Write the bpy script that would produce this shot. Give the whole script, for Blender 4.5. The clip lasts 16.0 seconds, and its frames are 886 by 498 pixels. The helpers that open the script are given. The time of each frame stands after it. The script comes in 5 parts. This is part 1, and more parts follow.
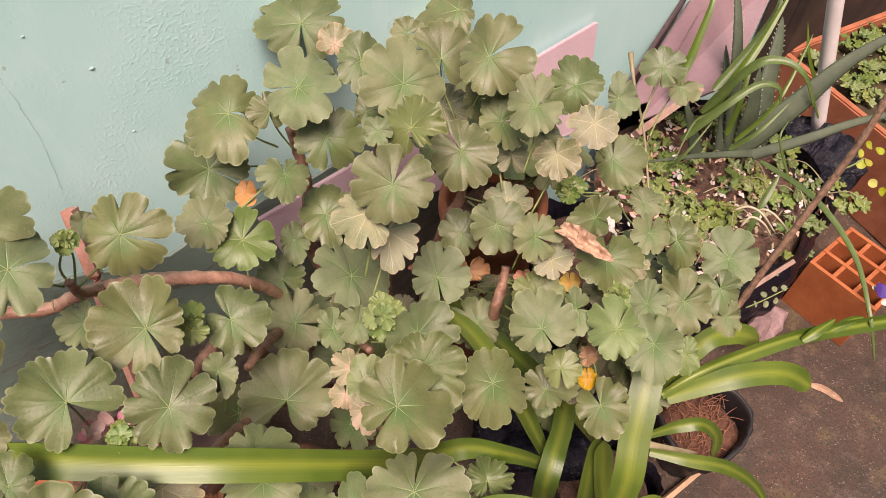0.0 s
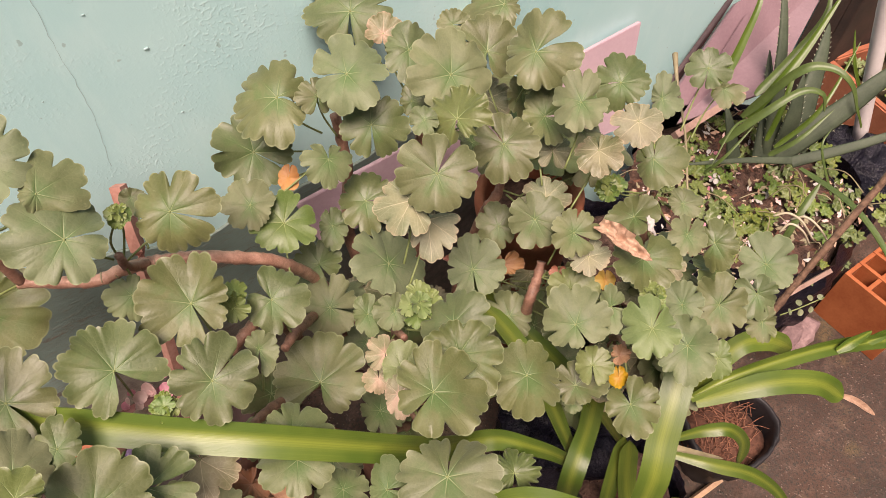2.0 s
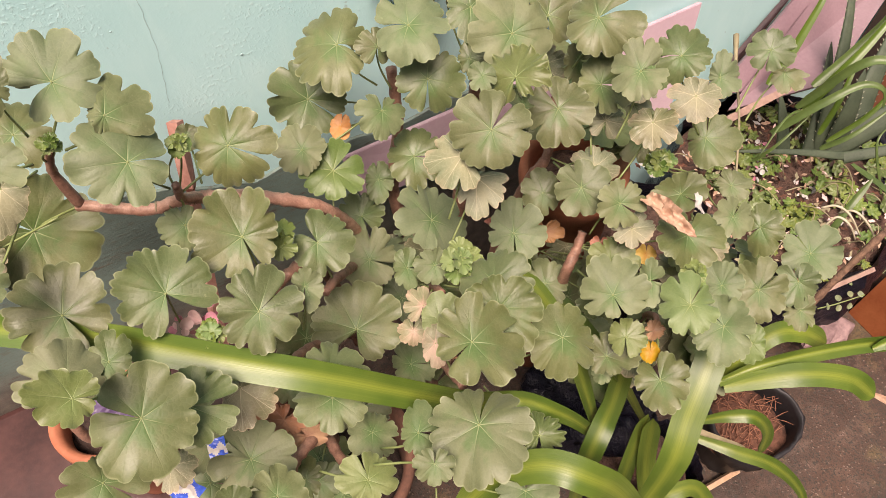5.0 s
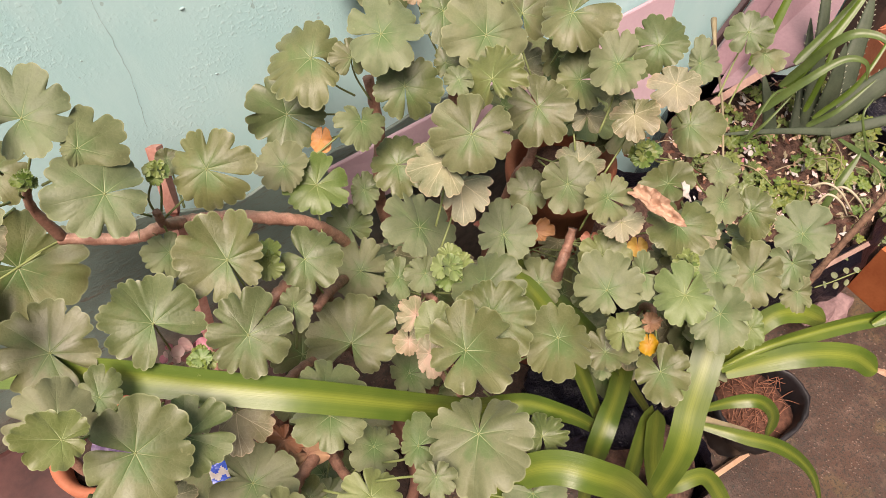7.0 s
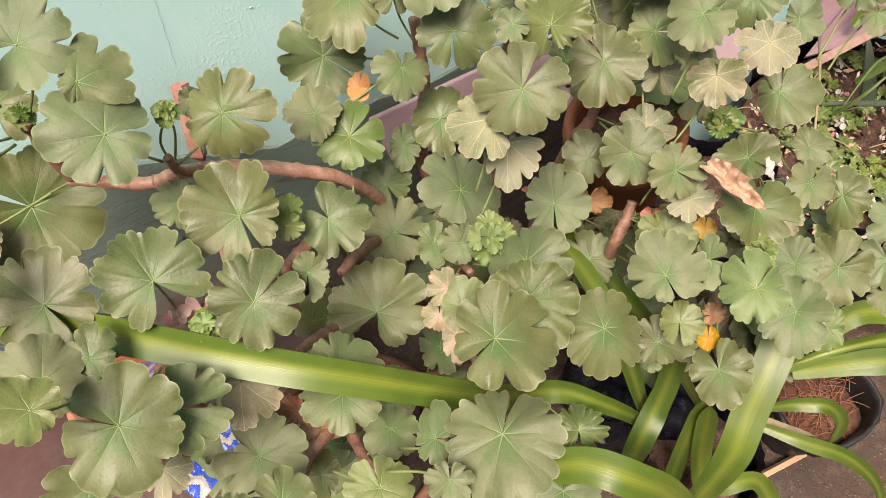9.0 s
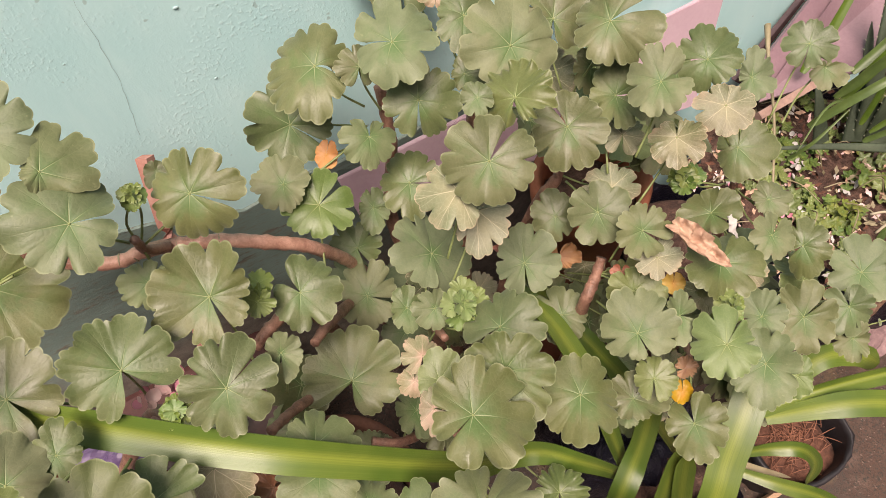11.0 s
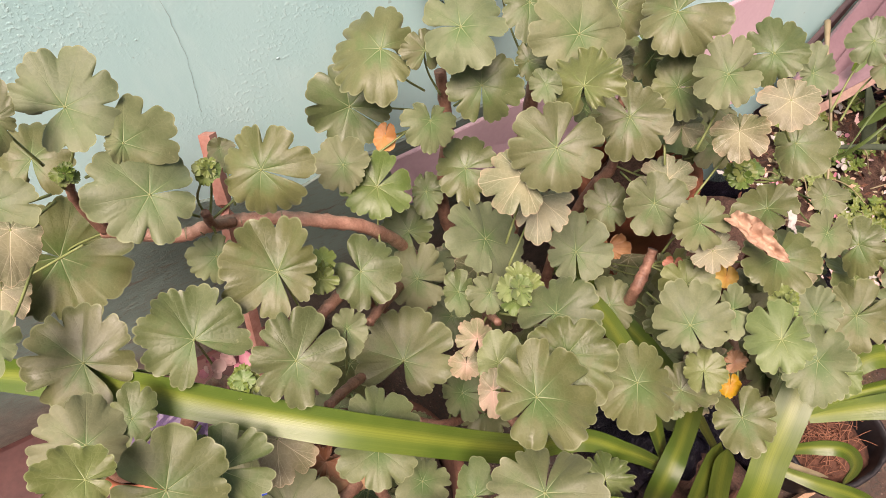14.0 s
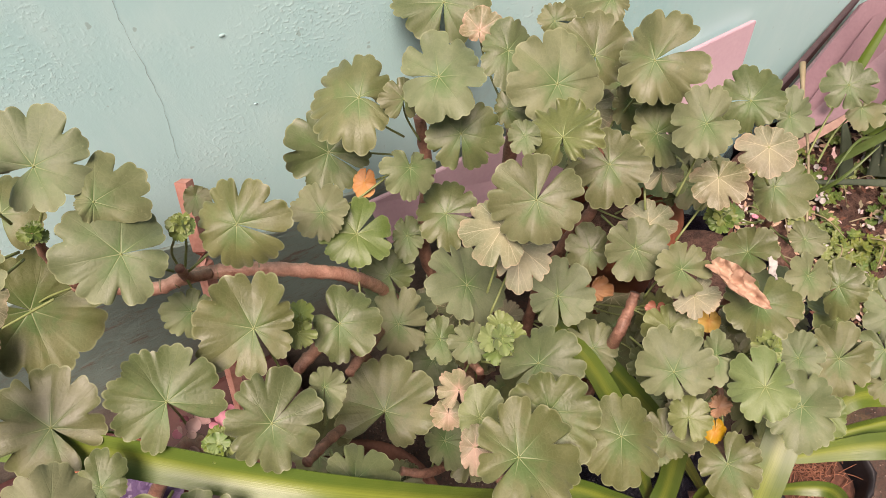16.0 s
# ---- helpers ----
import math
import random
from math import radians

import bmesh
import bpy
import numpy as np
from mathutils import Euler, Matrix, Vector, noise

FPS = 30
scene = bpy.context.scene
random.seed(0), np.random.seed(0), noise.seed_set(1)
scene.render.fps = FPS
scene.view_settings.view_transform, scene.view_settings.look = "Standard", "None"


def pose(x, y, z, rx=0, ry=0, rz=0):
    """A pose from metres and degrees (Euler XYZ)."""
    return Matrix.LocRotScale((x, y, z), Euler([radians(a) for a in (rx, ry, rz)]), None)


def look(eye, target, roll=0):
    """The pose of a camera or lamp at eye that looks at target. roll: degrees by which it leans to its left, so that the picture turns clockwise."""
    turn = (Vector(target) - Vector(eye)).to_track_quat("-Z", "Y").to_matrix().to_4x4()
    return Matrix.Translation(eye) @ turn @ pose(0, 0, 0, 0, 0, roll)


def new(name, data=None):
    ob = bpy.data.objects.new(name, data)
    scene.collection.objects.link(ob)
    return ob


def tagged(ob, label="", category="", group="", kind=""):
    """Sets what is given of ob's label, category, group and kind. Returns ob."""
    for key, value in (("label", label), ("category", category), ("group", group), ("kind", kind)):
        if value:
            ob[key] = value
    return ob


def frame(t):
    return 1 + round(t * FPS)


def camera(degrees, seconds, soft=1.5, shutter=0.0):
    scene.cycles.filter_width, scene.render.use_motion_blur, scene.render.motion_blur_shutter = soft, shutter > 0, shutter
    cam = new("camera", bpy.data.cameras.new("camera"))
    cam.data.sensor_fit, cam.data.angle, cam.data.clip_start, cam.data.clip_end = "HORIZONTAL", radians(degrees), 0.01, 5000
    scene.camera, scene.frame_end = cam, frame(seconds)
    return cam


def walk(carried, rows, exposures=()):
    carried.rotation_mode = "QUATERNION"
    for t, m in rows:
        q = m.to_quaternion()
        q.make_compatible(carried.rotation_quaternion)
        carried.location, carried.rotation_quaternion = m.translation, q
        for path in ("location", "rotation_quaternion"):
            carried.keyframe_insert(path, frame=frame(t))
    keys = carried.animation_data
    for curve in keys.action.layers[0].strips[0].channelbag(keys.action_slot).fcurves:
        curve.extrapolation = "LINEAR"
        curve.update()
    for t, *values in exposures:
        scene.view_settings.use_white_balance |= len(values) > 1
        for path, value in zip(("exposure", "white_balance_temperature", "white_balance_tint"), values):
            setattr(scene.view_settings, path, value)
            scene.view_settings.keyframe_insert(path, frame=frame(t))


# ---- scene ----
cam = camera(66.0, 16.0, soft=0.85)
METRES, EYE, TILT, LEAN, TURN = 0.40, 1.40, -54.0, 0.0, -38.0
ROWS = [
    (0.0, 0.0, 0.0, 0.0, 0.0, 0.0, -0.0),
    (0.5, 0.0047, -0.0044, 0.0009, 0.06, -0.36, 0.89),
    (1.0, -0.0231, -0.0146, 0.0036, 1.2, 0.72, 0.47),
    (1.5, -0.0323, -0.0022, -0.0011, 1.31, 0.08, -1.15),
    (2.0, -0.0431, -0.0159, -0.0169, 1.9, -0.34, -2.6),
    (2.5, -0.0314, -0.0322, -0.0205, 2.82, 0.63, -2.7),
    (3.0, -0.0145, 0.0018, -0.0061, 2.9, -1.24, -2.52),
    (3.5, -0.0176, -0.0036, -0.0269, 3.05, -1.06, -3.44),
    (4.0, -0.0403, 0.0079, -0.0298, 2.49, -1.65, -5.49),
    (4.5, -0.0557, -0.0158, -0.0438, 3.59, -1.62, -6.55),
    (5.0, -0.0839, -0.0374, -0.0801, 4.25, -2.33, -7.36),
    (7.5, -0.0618, -0.0123, -0.0501, 4.26, -2.54, -2.74),
    (8.0, -0.0651, 0.0565, -0.0808, 5.99, -3.52, -5.25),
    (8.5, -0.0411, 0.1324, -0.0458, 7.25, -6.12, -5.31),
    (9.0, -0.0364, 0.1786, -0.0277, 8.93, -6.75, -6.86),
    (9.5, -0.0144, 0.1953, -0.0056, 8.74, -5.54, -7.34),
    (12.0, -0.0768, 0.1701, 0.0759, 5.38, -3.42, -3.61),
    (12.5, -0.1354, 0.1623, 0.0226, 8.74, -5.31, -5.55),
    (13.0, -0.1281, 0.1541, 0.0292, 9.09, -4.5, -5.94),
    (13.5, -0.1428, 0.133, 0.0332, 8.9, -3.11, -6.95),
    (14.0, -0.1446, 0.1518, 0.0288, 7.88, -4.64, -6.99),
    (14.5, -0.1532, 0.2, 0.0179, 5.22, -5.88, -7.05),
    (15.0, -0.1601, 0.1895, 0.0322, 6.76, -4.68, -7.13),
    (15.5, -0.1464, 0.1949, 0.0552, 6.98, -4.42, -6.71),
    (16.0, -0.1438, 0.1765, 0.0951, 6.59, -2.65, -6.56),
]
walk(cam, [(t, pose(0, 0, EYE, TILT, LEAN, TURN) @ pose(METRES * x, METRES * y, METRES * z, 90 + pitch, roll, yaw)) for t, x, y, z, yaw, pitch, roll in ROWS],
     exposures=[(0.0, 0.93, 7700, 27), (2.0, 0.91, 7700, 27), (3.5, 0.93, 7700, 27), (5.0, 1.05, 7600, 24), (7.5, 0.99, 7600, 24), (8.5, 1.07, 7500, 22), (9.0, 1.09, 7500, 16), (9.5, 1.13, 7150, 14), (12.0, 0.84, 7600, 28), (12.5, 1.03, 7600, 26), (13.0, 1.03, 7600, 27), (13.5, 0.93, 7600, 28), (14.0, 1.03, 7600, 28), (14.5, 0.93, 7600, 27), (15.0, 1.05, 7600, 26), (16.0, 0.91, 7600, 27)])

# ---- light ----
world = bpy.data.worlds.new("open_shade")
scene.world = world
world.use_nodes = True
wn = world.node_tree
sky = wn.nodes.new("ShaderNodeTexSky")
sky.sky_type = "NISHITA"
sky.sun_disc = False
sky.sun_elevation, sky.sun_rotation = radians(62), radians(200)
sky.air_density, sky.dust_density, sky.ozone_density = 1.0, 4.0, 1.0
wn.links.new(sky.outputs[0], wn.nodes["Background"].inputs[0])
wn.nodes["Background"].inputs[1].default_value = 0.05
sun = new("sun", bpy.data.lights.new("sun", "SUN"))
sun.data.energy, sun.data.angle, sun.data.color = 3.5, radians(28), (1.0, 0.955, 0.885)
sun.matrix_world = look((-1.1, -1.1, 5.0), (0.2, 0.4, 0.5))


# ---- materials ----
class Nodes:
    """A short way to write node materials."""

    def __init__(self, name):
        self.m = bpy.data.materials.new(name)
        self.m.use_nodes = True
        self.t = self.m.node_tree
        self.p = self.t.nodes["Principled BSDF"]

    def node(self, kind, **values):
        n = self.t.nodes.new(kind)
        for k, v in values.items():
            n.inputs[k.replace("_", " ")].default_value = v
        return n

    def link(self, a, b):
        self.t.links.new(a, b)

    def coords(self):
        return self.node("ShaderNodeTexCoord").outputs["Object"]

    def noise(self, scale, detail=4.0, rough=0.55, vector=None):
        n = self.node("ShaderNodeTexNoise", Scale=scale, Detail=detail, Roughness=rough)
        self.link(vector or self.coords(), n.inputs["Vector"])
        return n.outputs["Fac"]

    def ramp(self, fac, *stops):
        n = self.node("ShaderNodeValToRGB")
        e = n.color_ramp.elements
        while len(e) < len(stops):
            e.new(0.5)
        for el, (at, col) in zip(e, stops):
            el.position, el.color = at, (*col, 1) if len(col) == 3 else col
        self.link(fac, n.inputs["Fac"])
        return n.outputs["Color"]

    def mix(self, fac, a, b, kind="MIX"):
        n = self.t.nodes.new("ShaderNodeMix")
        n.data_type, n.blend_type = "RGBA", kind
        for sock, v in ((n.inputs[0], fac), (n.inputs[6], a), (n.inputs[7], b)):
            if isinstance(v, (int, float)):
                sock.default_value = v
            elif isinstance(v, tuple):
                sock.default_value = (*v, 1)
            else:
                self.link(v, sock)
        return n.outputs[2]

    def math(self, op, a, b=None, c=None):
        n = self.t.nodes.new("ShaderNodeMath")
        n.operation = op
        for sock, v in zip(n.inputs, (a, b, c)):
            if v is None:
                continue
            if isinstance(v, (int, float)):
                sock.default_value = v
            else:
                self.link(v, sock)
        return n.outputs[0]

    def smooth(self, v, lo, hi, a=0.0, b=1.0):
        n = self.t.nodes.new("ShaderNodeMapRange")
        n.interpolation_type = "SMOOTHSTEP"
        self.link(v, n.inputs["Value"])
        for k, x in (("From Min", lo), ("From Max", hi), ("To Min", a), ("To Max", b)):
            n.inputs[k].default_value = x
        return n.outputs["Result"]

    def bump(self, height, strength=0.3, distance=0.002):
        n = self.node("ShaderNodeBump", Strength=strength, Distance=distance)
        self.link(height, n.inputs["Height"])
        self.link(n.outputs["Normal"], self.p.inputs["Normal"])

    def finish(self, colour, rough=0.6, **more):
        if isinstance(colour, tuple):
            self.p.inputs["Base Color"].default_value = (*colour, 1)
        else:
            self.link(colour, self.p.inputs["Base Color"])
        if isinstance(rough, (int, float)):
            self.p.inputs["Roughness"].default_value = rough
        else:
            self.link(rough, self.p.inputs["Roughness"])
        for k, v in more.items():
            self.p.inputs[k.replace("_", " ")].default_value = v
        return self.m


def plain(name, dark, light, scale=30.0, rough=0.6, bump=0.2, depth=0.002, fine=160.0, **more):
    """A surface with broad patches and fine grain between two tones."""
    k = Nodes(name)
    broad, grain = k.noise(scale), k.noise(fine, 6.0, 0.65)
    both = k.math("ADD", k.math("MULTIPLY", broad, 0.65), k.math("MULTIPLY", grain, 0.35))
    if bump:
        k.bump(both, bump, depth)
    return k.finish(k.ramp(both, (0.33, dark), (0.67, light)), rough, **more)


def leaf_material(name, blade, blade_light, vein, zone, edge, rough=0.5, see=0.05, show=1.0):
    """A round geranium blade: seven forked veins from the middle, a soft greener zone, a pale rim. u: round the middle, v: out to the rim."""
    k = Nodes(name)
    uv = k.t.nodes.new("ShaderNodeUVMap")
    sep = k.t.nodes.new("ShaderNodeSeparateXYZ")
    k.link(uv.outputs[0], sep.inputs[0])
    u, v = sep.outputs[0], sep.outputs[1]
    co = k.coords()
    info = k.t.nodes.new("ShaderNodeObjectInfo").outputs["Random"]
    second = k.math("FRACT", k.math("MULTIPLY", info, 7.3))
    third = k.math("FRACT", k.math("MULTIPLY", info, 23.7))
    bend = k.math("MULTIPLY", k.math("SUBTRACT", k.noise(45.0, 2.0, 0.5, co), 0.5), 0.10)
    off = k.math("ABSOLUTE", k.math("SUBTRACT", k.math("FRACT", k.math("ADD", k.math("MULTIPLY", u, 7.0), bend)), 0.5))
    side = k.math("MULTIPLY", k.math("MULTIPLY", off, 0.9), v)
    lines = k.smooth(side, 0.002, 0.013, 1.0, 0.0)
    fork = k.math("SUBTRACT", side, k.math("MULTIPLY", k.math("SUBTRACT", v, 0.40), 0.36))
    fork = k.math("MULTIPLY", k.smooth(k.math("ABSOLUTE", fork), 0.002, 0.011, 0.45, 0.0), k.smooth(v, 0.38, 0.46))
    twig = k.math("SUBTRACT", side, k.math("MULTIPLY", k.math("SUBTRACT", v, 0.62), 0.24))
    twig = k.math("MULTIPLY", k.smooth(k.math("ABSOLUTE", twig), 0.002, 0.010, 0.35, 0.0), k.smooth(v, 0.6, 0.68))
    net = k.node("ShaderNodeTexVoronoi", Scale=230.0)
    net.feature = "DISTANCE_TO_EDGE"
    k.link(co, net.inputs["Vector"])
    mesh = k.smooth(net.outputs["Distance"], 0.0, 0.10, 1.0, 0.0)
    veins = k.math("MAXIMUM", lines, k.math("MAXIMUM", fork, twig))
    patch, broad = k.noise(38.0, 5.0, 0.6, co), k.noise(11.0, 3.0, 0.5, co)
    col = k.mix(k.smooth(k.math("ADD", k.math("MULTIPLY", patch, 0.45), k.math("MULTIPLY", broad, 0.55)), 0.36, 0.62), blade, blade_light)
    hsv = k.node("ShaderNodeHueSaturation")
    k.link(col, hsv.inputs["Color"])
    k.link(k.smooth(info, 0.0, 1.0, 0.478, 0.522), hsv.inputs["Hue"])
    k.link(k.math("SUBTRACT", k.math("ADD", 1.10, k.math("MULTIPLY", third, 0.18)), k.math("MULTIPLY", second, 0.28)), hsv.inputs["Saturation"])
    k.link(k.math("ADD", 0.80, k.math("MULTIPLY", second, 0.48)), hsv.inputs["Value"])
    reach = k.math("ADD", 0.16, k.math("MULTIPLY", third, 0.34))
    near = k.math("DIVIDE", k.math("ADD", v, k.math("MULTIPLY", k.math("SUBTRACT", patch, 0.5), 0.3)), reach)
    heart = k.math("MULTIPLY", k.smooth(near, 0.1, 1.3, 0.75, 0.0), k.math("ADD", 0.5, k.math("MULTIPLY", second, 0.5)))
    col = k.mix(heart, hsv.outputs[0], zone)
    # Greener patches: shaded folds without sheen, put into the colour.
    fold_green = k.smooth(k.noise(30.0, 3.0, 0.55, co), 0.52, 0.64, 0.0, 0.55)
    col = k.mix(k.math("MULTIPLY", fold_green, k.smooth(v, 0.25, 0.95, 1.0, 0.15)), col, zone)
    shoulder = k.math("MULTIPLY", k.smooth(side, 0.012, 0.06, 1.0, 0.0), k.smooth(v, 0.05, 0.75, 0.55, 0.0))
    col = k.mix(k.math("MULTIPLY", shoulder, 0.7), col, zone)
    strong = show > 1.0
    col = k.mix(k.math("MULTIPLY", veins, k.smooth(v, 0.0, 0.75 if strong else 0.5, 0.75, 0.5 if strong else 0.04)), col, vein)
    col = k.mix(k.math("MULTIPLY", mesh, 0.10 if strong else 0.06), col, vein)
    # Pale rim line: the lit edge of the blade, put into the colour.
    rim = k.math("ADD", v, k.math("MULTIPLY", k.math("SUBTRACT", k.noise(60.0, 4.0, 0.55, co), 0.5), 0.06))
    col = k.mix(k.smooth(rim, 0.966, 0.996, 0.0, 0.6), col, edge)
    spots = k.noise(170.0, 2.0, 0.5, co)
    col = k.mix(k.smooth(spots, 0.70, 0.78, 0.0, 0.4), col, edge)
    if strong:
        dry = k.smooth(k.math("ADD", v, k.math("MULTIPLY", k.math("SUBTRACT", patch, 0.5), 1.4)), 0.85, 1.25, 0.0, 0.6)
        col = k.mix(dry, col, edge)
    fuzz = k.noise(800.0, 3.0, 0.6, co)
    pucker = k.smooth(net.outputs["Distance"], 0.0, 0.35)
    height = k.math("ADD", k.math("MULTIPLY", fuzz, 0.16), k.math("ADD", k.math("MULTIPLY", pucker, 0.16), k.math("MULTIPLY", patch, 0.22)))
    height = k.math("SUBTRACT", height, k.math("MULTIPLY", k.math("MULTIPLY", veins, k.smooth(v, 0.1, 0.9, 1.0, 0.25)), 0.6))
    k.bump(height, 0.32, 0.0012)
    gloss = k.math("ADD", k.math("MULTIPLY", second, 0.14), k.smooth(k.noise(40.0, 4.0, 0.55, co), 0.3, 0.7, rough - 0.10, rough + 0.06))
    k.finish(col, gloss, Sheen_Weight=0.12, Sheen_Roughness=0.5, Sheen_Tint=(0.92, 1.0, 0.9, 1.0))
    k.p.inputs["Specular IOR Level"].default_value = 0.45
    glow = k.node("ShaderNodeBsdfTranslucent")
    k.link(col, glow.inputs["Color"])
    both = k.t.nodes.new("ShaderNodeMixShader")
    both.inputs[0].default_value = see
    k.link(k.p.outputs[0], both.inputs[1])
    k.link(glow.outputs[0], both.inputs[2])
    k.link(both.outputs[0], k.t.nodes["Material Output"].inputs["Surface"])
    return k.m


LEAF = {
    "green": leaf_material("geranium_leaf", (0.072, 0.091, 0.037), (0.119, 0.136, 0.066), (0.29, 0.31, 0.17), (0.048, 0.116, 0.026), (0.22, 0.24, 0.13)),
    "young": leaf_material("young_geranium_leaf", (0.084, 0.116, 0.038), (0.126, 0.158, 0.064), (0.34, 0.37, 0.18), (0.090, 0.138, 0.032), (0.24, 0.28, 0.13), 0.46),
    "bud": leaf_material("bud_leaf", (0.092, 0.142, 0.038), (0.138, 0.186, 0.062), (0.32, 0.36, 0.16), (0.11, 0.18, 0.04), (0.28, 0.33, 0.14), 0.46),
    "faded": leaf_material("faded_leaf", (0.098, 0.118, 0.060), (0.168, 0.164, 0.100), (0.48, 0.44, 0.31), (0.24, 0.23, 0.13), (0.40, 0.31, 0.21), show=2.0),
    "blush": leaf_material("blushing_leaf", (0.125, 0.135, 0.066), (0.22, 0.185, 0.115), (0.46, 0.38, 0.28), (0.46, 0.29, 0.23), (0.40, 0.27, 0.20), show=2.0),
    "orange": leaf_material("orange_dying_leaf", (0.33, 0.165, 0.03), (0.38, 0.225, 0.06), (0.52, 0.33, 0.1), (0.38, 0.15, 0.02), (0.42, 0.19, 0.03)),
    "small": leaf_material("weed_leaf", (0.066, 0.112, 0.027), (0.165, 0.185, 0.05), (0.22, 0.26, 0.10), (0.08, 0.13, 0.03), (0.22, 0.25, 0.09)),
    "lemon": leaf_material("lemon_leaf", (0.19, 0.21, 0.02), (0.27, 0.28, 0.04), (0.42, 0.42, 0.1), (0.27, 0.3, 0.03), (0.4, 0.4, 0.1)),
    "mint": leaf_material("pale_leaf", (0.13, 0.16, 0.09), (0.18, 0.20, 0.12), (0.24, 0.26, 0.17), (0.14, 0.17, 0.09), (0.24, 0.26, 0.17)),
    "brown": leaf_material("brown_dead_leaf", (0.20, 0.085, 0.052), (0.34, 0.165, 0.105), (0.36, 0.20, 0.13), (0.22, 0.10, 0.06), (0.32, 0.17, 0.11)),
}


def wall_paint():
    """Glossy turquoise paint over hand-floated plaster: gritty in patches, smooth between, with paler and stained
    places; the grit's sheen is put into the colour.
    """
    k = Nodes("turquoise_wall_paint")
    co = k.coords()
    lumps, fine, broad = k.noise(210.0, 2.0, 0.5, co), k.noise(480.0, 3.0, 0.6, co), k.noise(2.2, 4.0, 0.6, co)
    trowel = k.t.nodes.new("ShaderNodeMapping")
    trowel.inputs["Scale"].default_value = (26.0, 26.0, 9.0)
    trowel.inputs["Rotation"].default_value = (0.0, 0.5, 0.0)
    k.link(co, trowel.inputs["Vector"])
    strokes = k.noise(1.0, 4.0, 0.6, trowel.outputs[0])
    col = k.ramp(broad, (0.3, (0.39, 0.69, 0.71)), (0.7, (0.52, 0.78, 0.795)))
    col = k.mix(k.smooth(strokes, 0.45, 0.7, 0.0, 0.4), col, (0.55, 0.80, 0.81))
    rugged = k.smooth(k.noise(5.0, 4.0, 0.55, co), 0.42, 0.60)
    # Whitish grit: sheen of the rough patches, put into the colour.
    col = k.mix(k.math("MULTIPLY", k.smooth(lumps, 0.56, 0.68), k.math("MULTIPLY", rugged, 0.35)), col, (0.58, 0.76, 0.76))
    col = k.mix(k.smooth(k.noise(9.0, 6.0, 0.7, co), 0.64, 0.8, 0.0, 0.4), col, (0.42, 0.56, 0.52))
    col = k.mix(k.smooth(k.noise(75.0, 2.0, 0.4, co), 0.74, 0.78, 0.0, 0.5), col, (0.25, 0.36, 0.34))
    grit = k.math("MULTIPLY", k.smooth(lumps, 0.45, 0.80), k.math("ADD", 0.06, rugged))
    height = k.math("ADD", k.math("MULTIPLY", grit, 0.3), k.math("ADD", k.math("MULTIPLY", fine, 0.10), k.math("MULTIPLY", strokes, 0.35)))
    k.bump(height, 0.6, 0.0022)
    return k.finish(col, k.smooth(strokes, 0.3, 0.7, 0.34, 0.5))


def dado_paint():
    """Old dark band: grey-green paint, flaked to brown plaster in ragged level streaks, dirtier towards the floor."""
    k = Nodes("peeling_dark_dado")
    co = k.coords()
    stretch = k.t.nodes.new("ShaderNodeMapping")
    stretch.inputs["Scale"].default_value = (1.0, 1.0, 4.0)
    k.link(co, stretch.inputs["Vector"])
    peel, mottle = k.noise(11.0, 9.0, 0.75, stretch.outputs[0]), k.noise(60.0, 6.0, 0.7, stretch.outputs[0])
    col = k.ramp(k.noise(6.0, 5.0, 0.6, co), (0.35, (0.125, 0.185, 0.165)), (0.7, (0.20, 0.285, 0.255)))
    col = k.mix(k.smooth(mottle, 0.5, 0.68, 0.0, 0.65), col, (0.15, 0.135, 0.11))
    col = k.mix(k.smooth(peel, 0.57, 0.64, 0.0, 0.85), col, k.ramp(mottle, (0.35, (0.07, 0.05, 0.04)), (0.7, (0.20, 0.15, 0.115))))
    z = k.t.nodes.new("ShaderNodeSeparateXYZ")
    k.link(co, z.inputs[0])
    low = k.math("ADD", z.outputs[2], k.math("MULTIPLY", k.math("SUBTRACT", k.noise(7.0, 5.0, 0.6, co), 0.5), 0.25))
    col = k.mix(k.smooth(low, 0.30, 0.45, 0.85, 0.0), col, k.ramp(k.noise(45.0, 6.0, 0.7, co), (0.35, (0.085, 0.06, 0.05)), (0.65, (0.19, 0.15, 0.125))))
    k.bump(k.math("ADD", peel, k.math("MULTIPLY", mottle, 0.4)), 0.6, 0.004)
    return k.finish(col, 0.6)


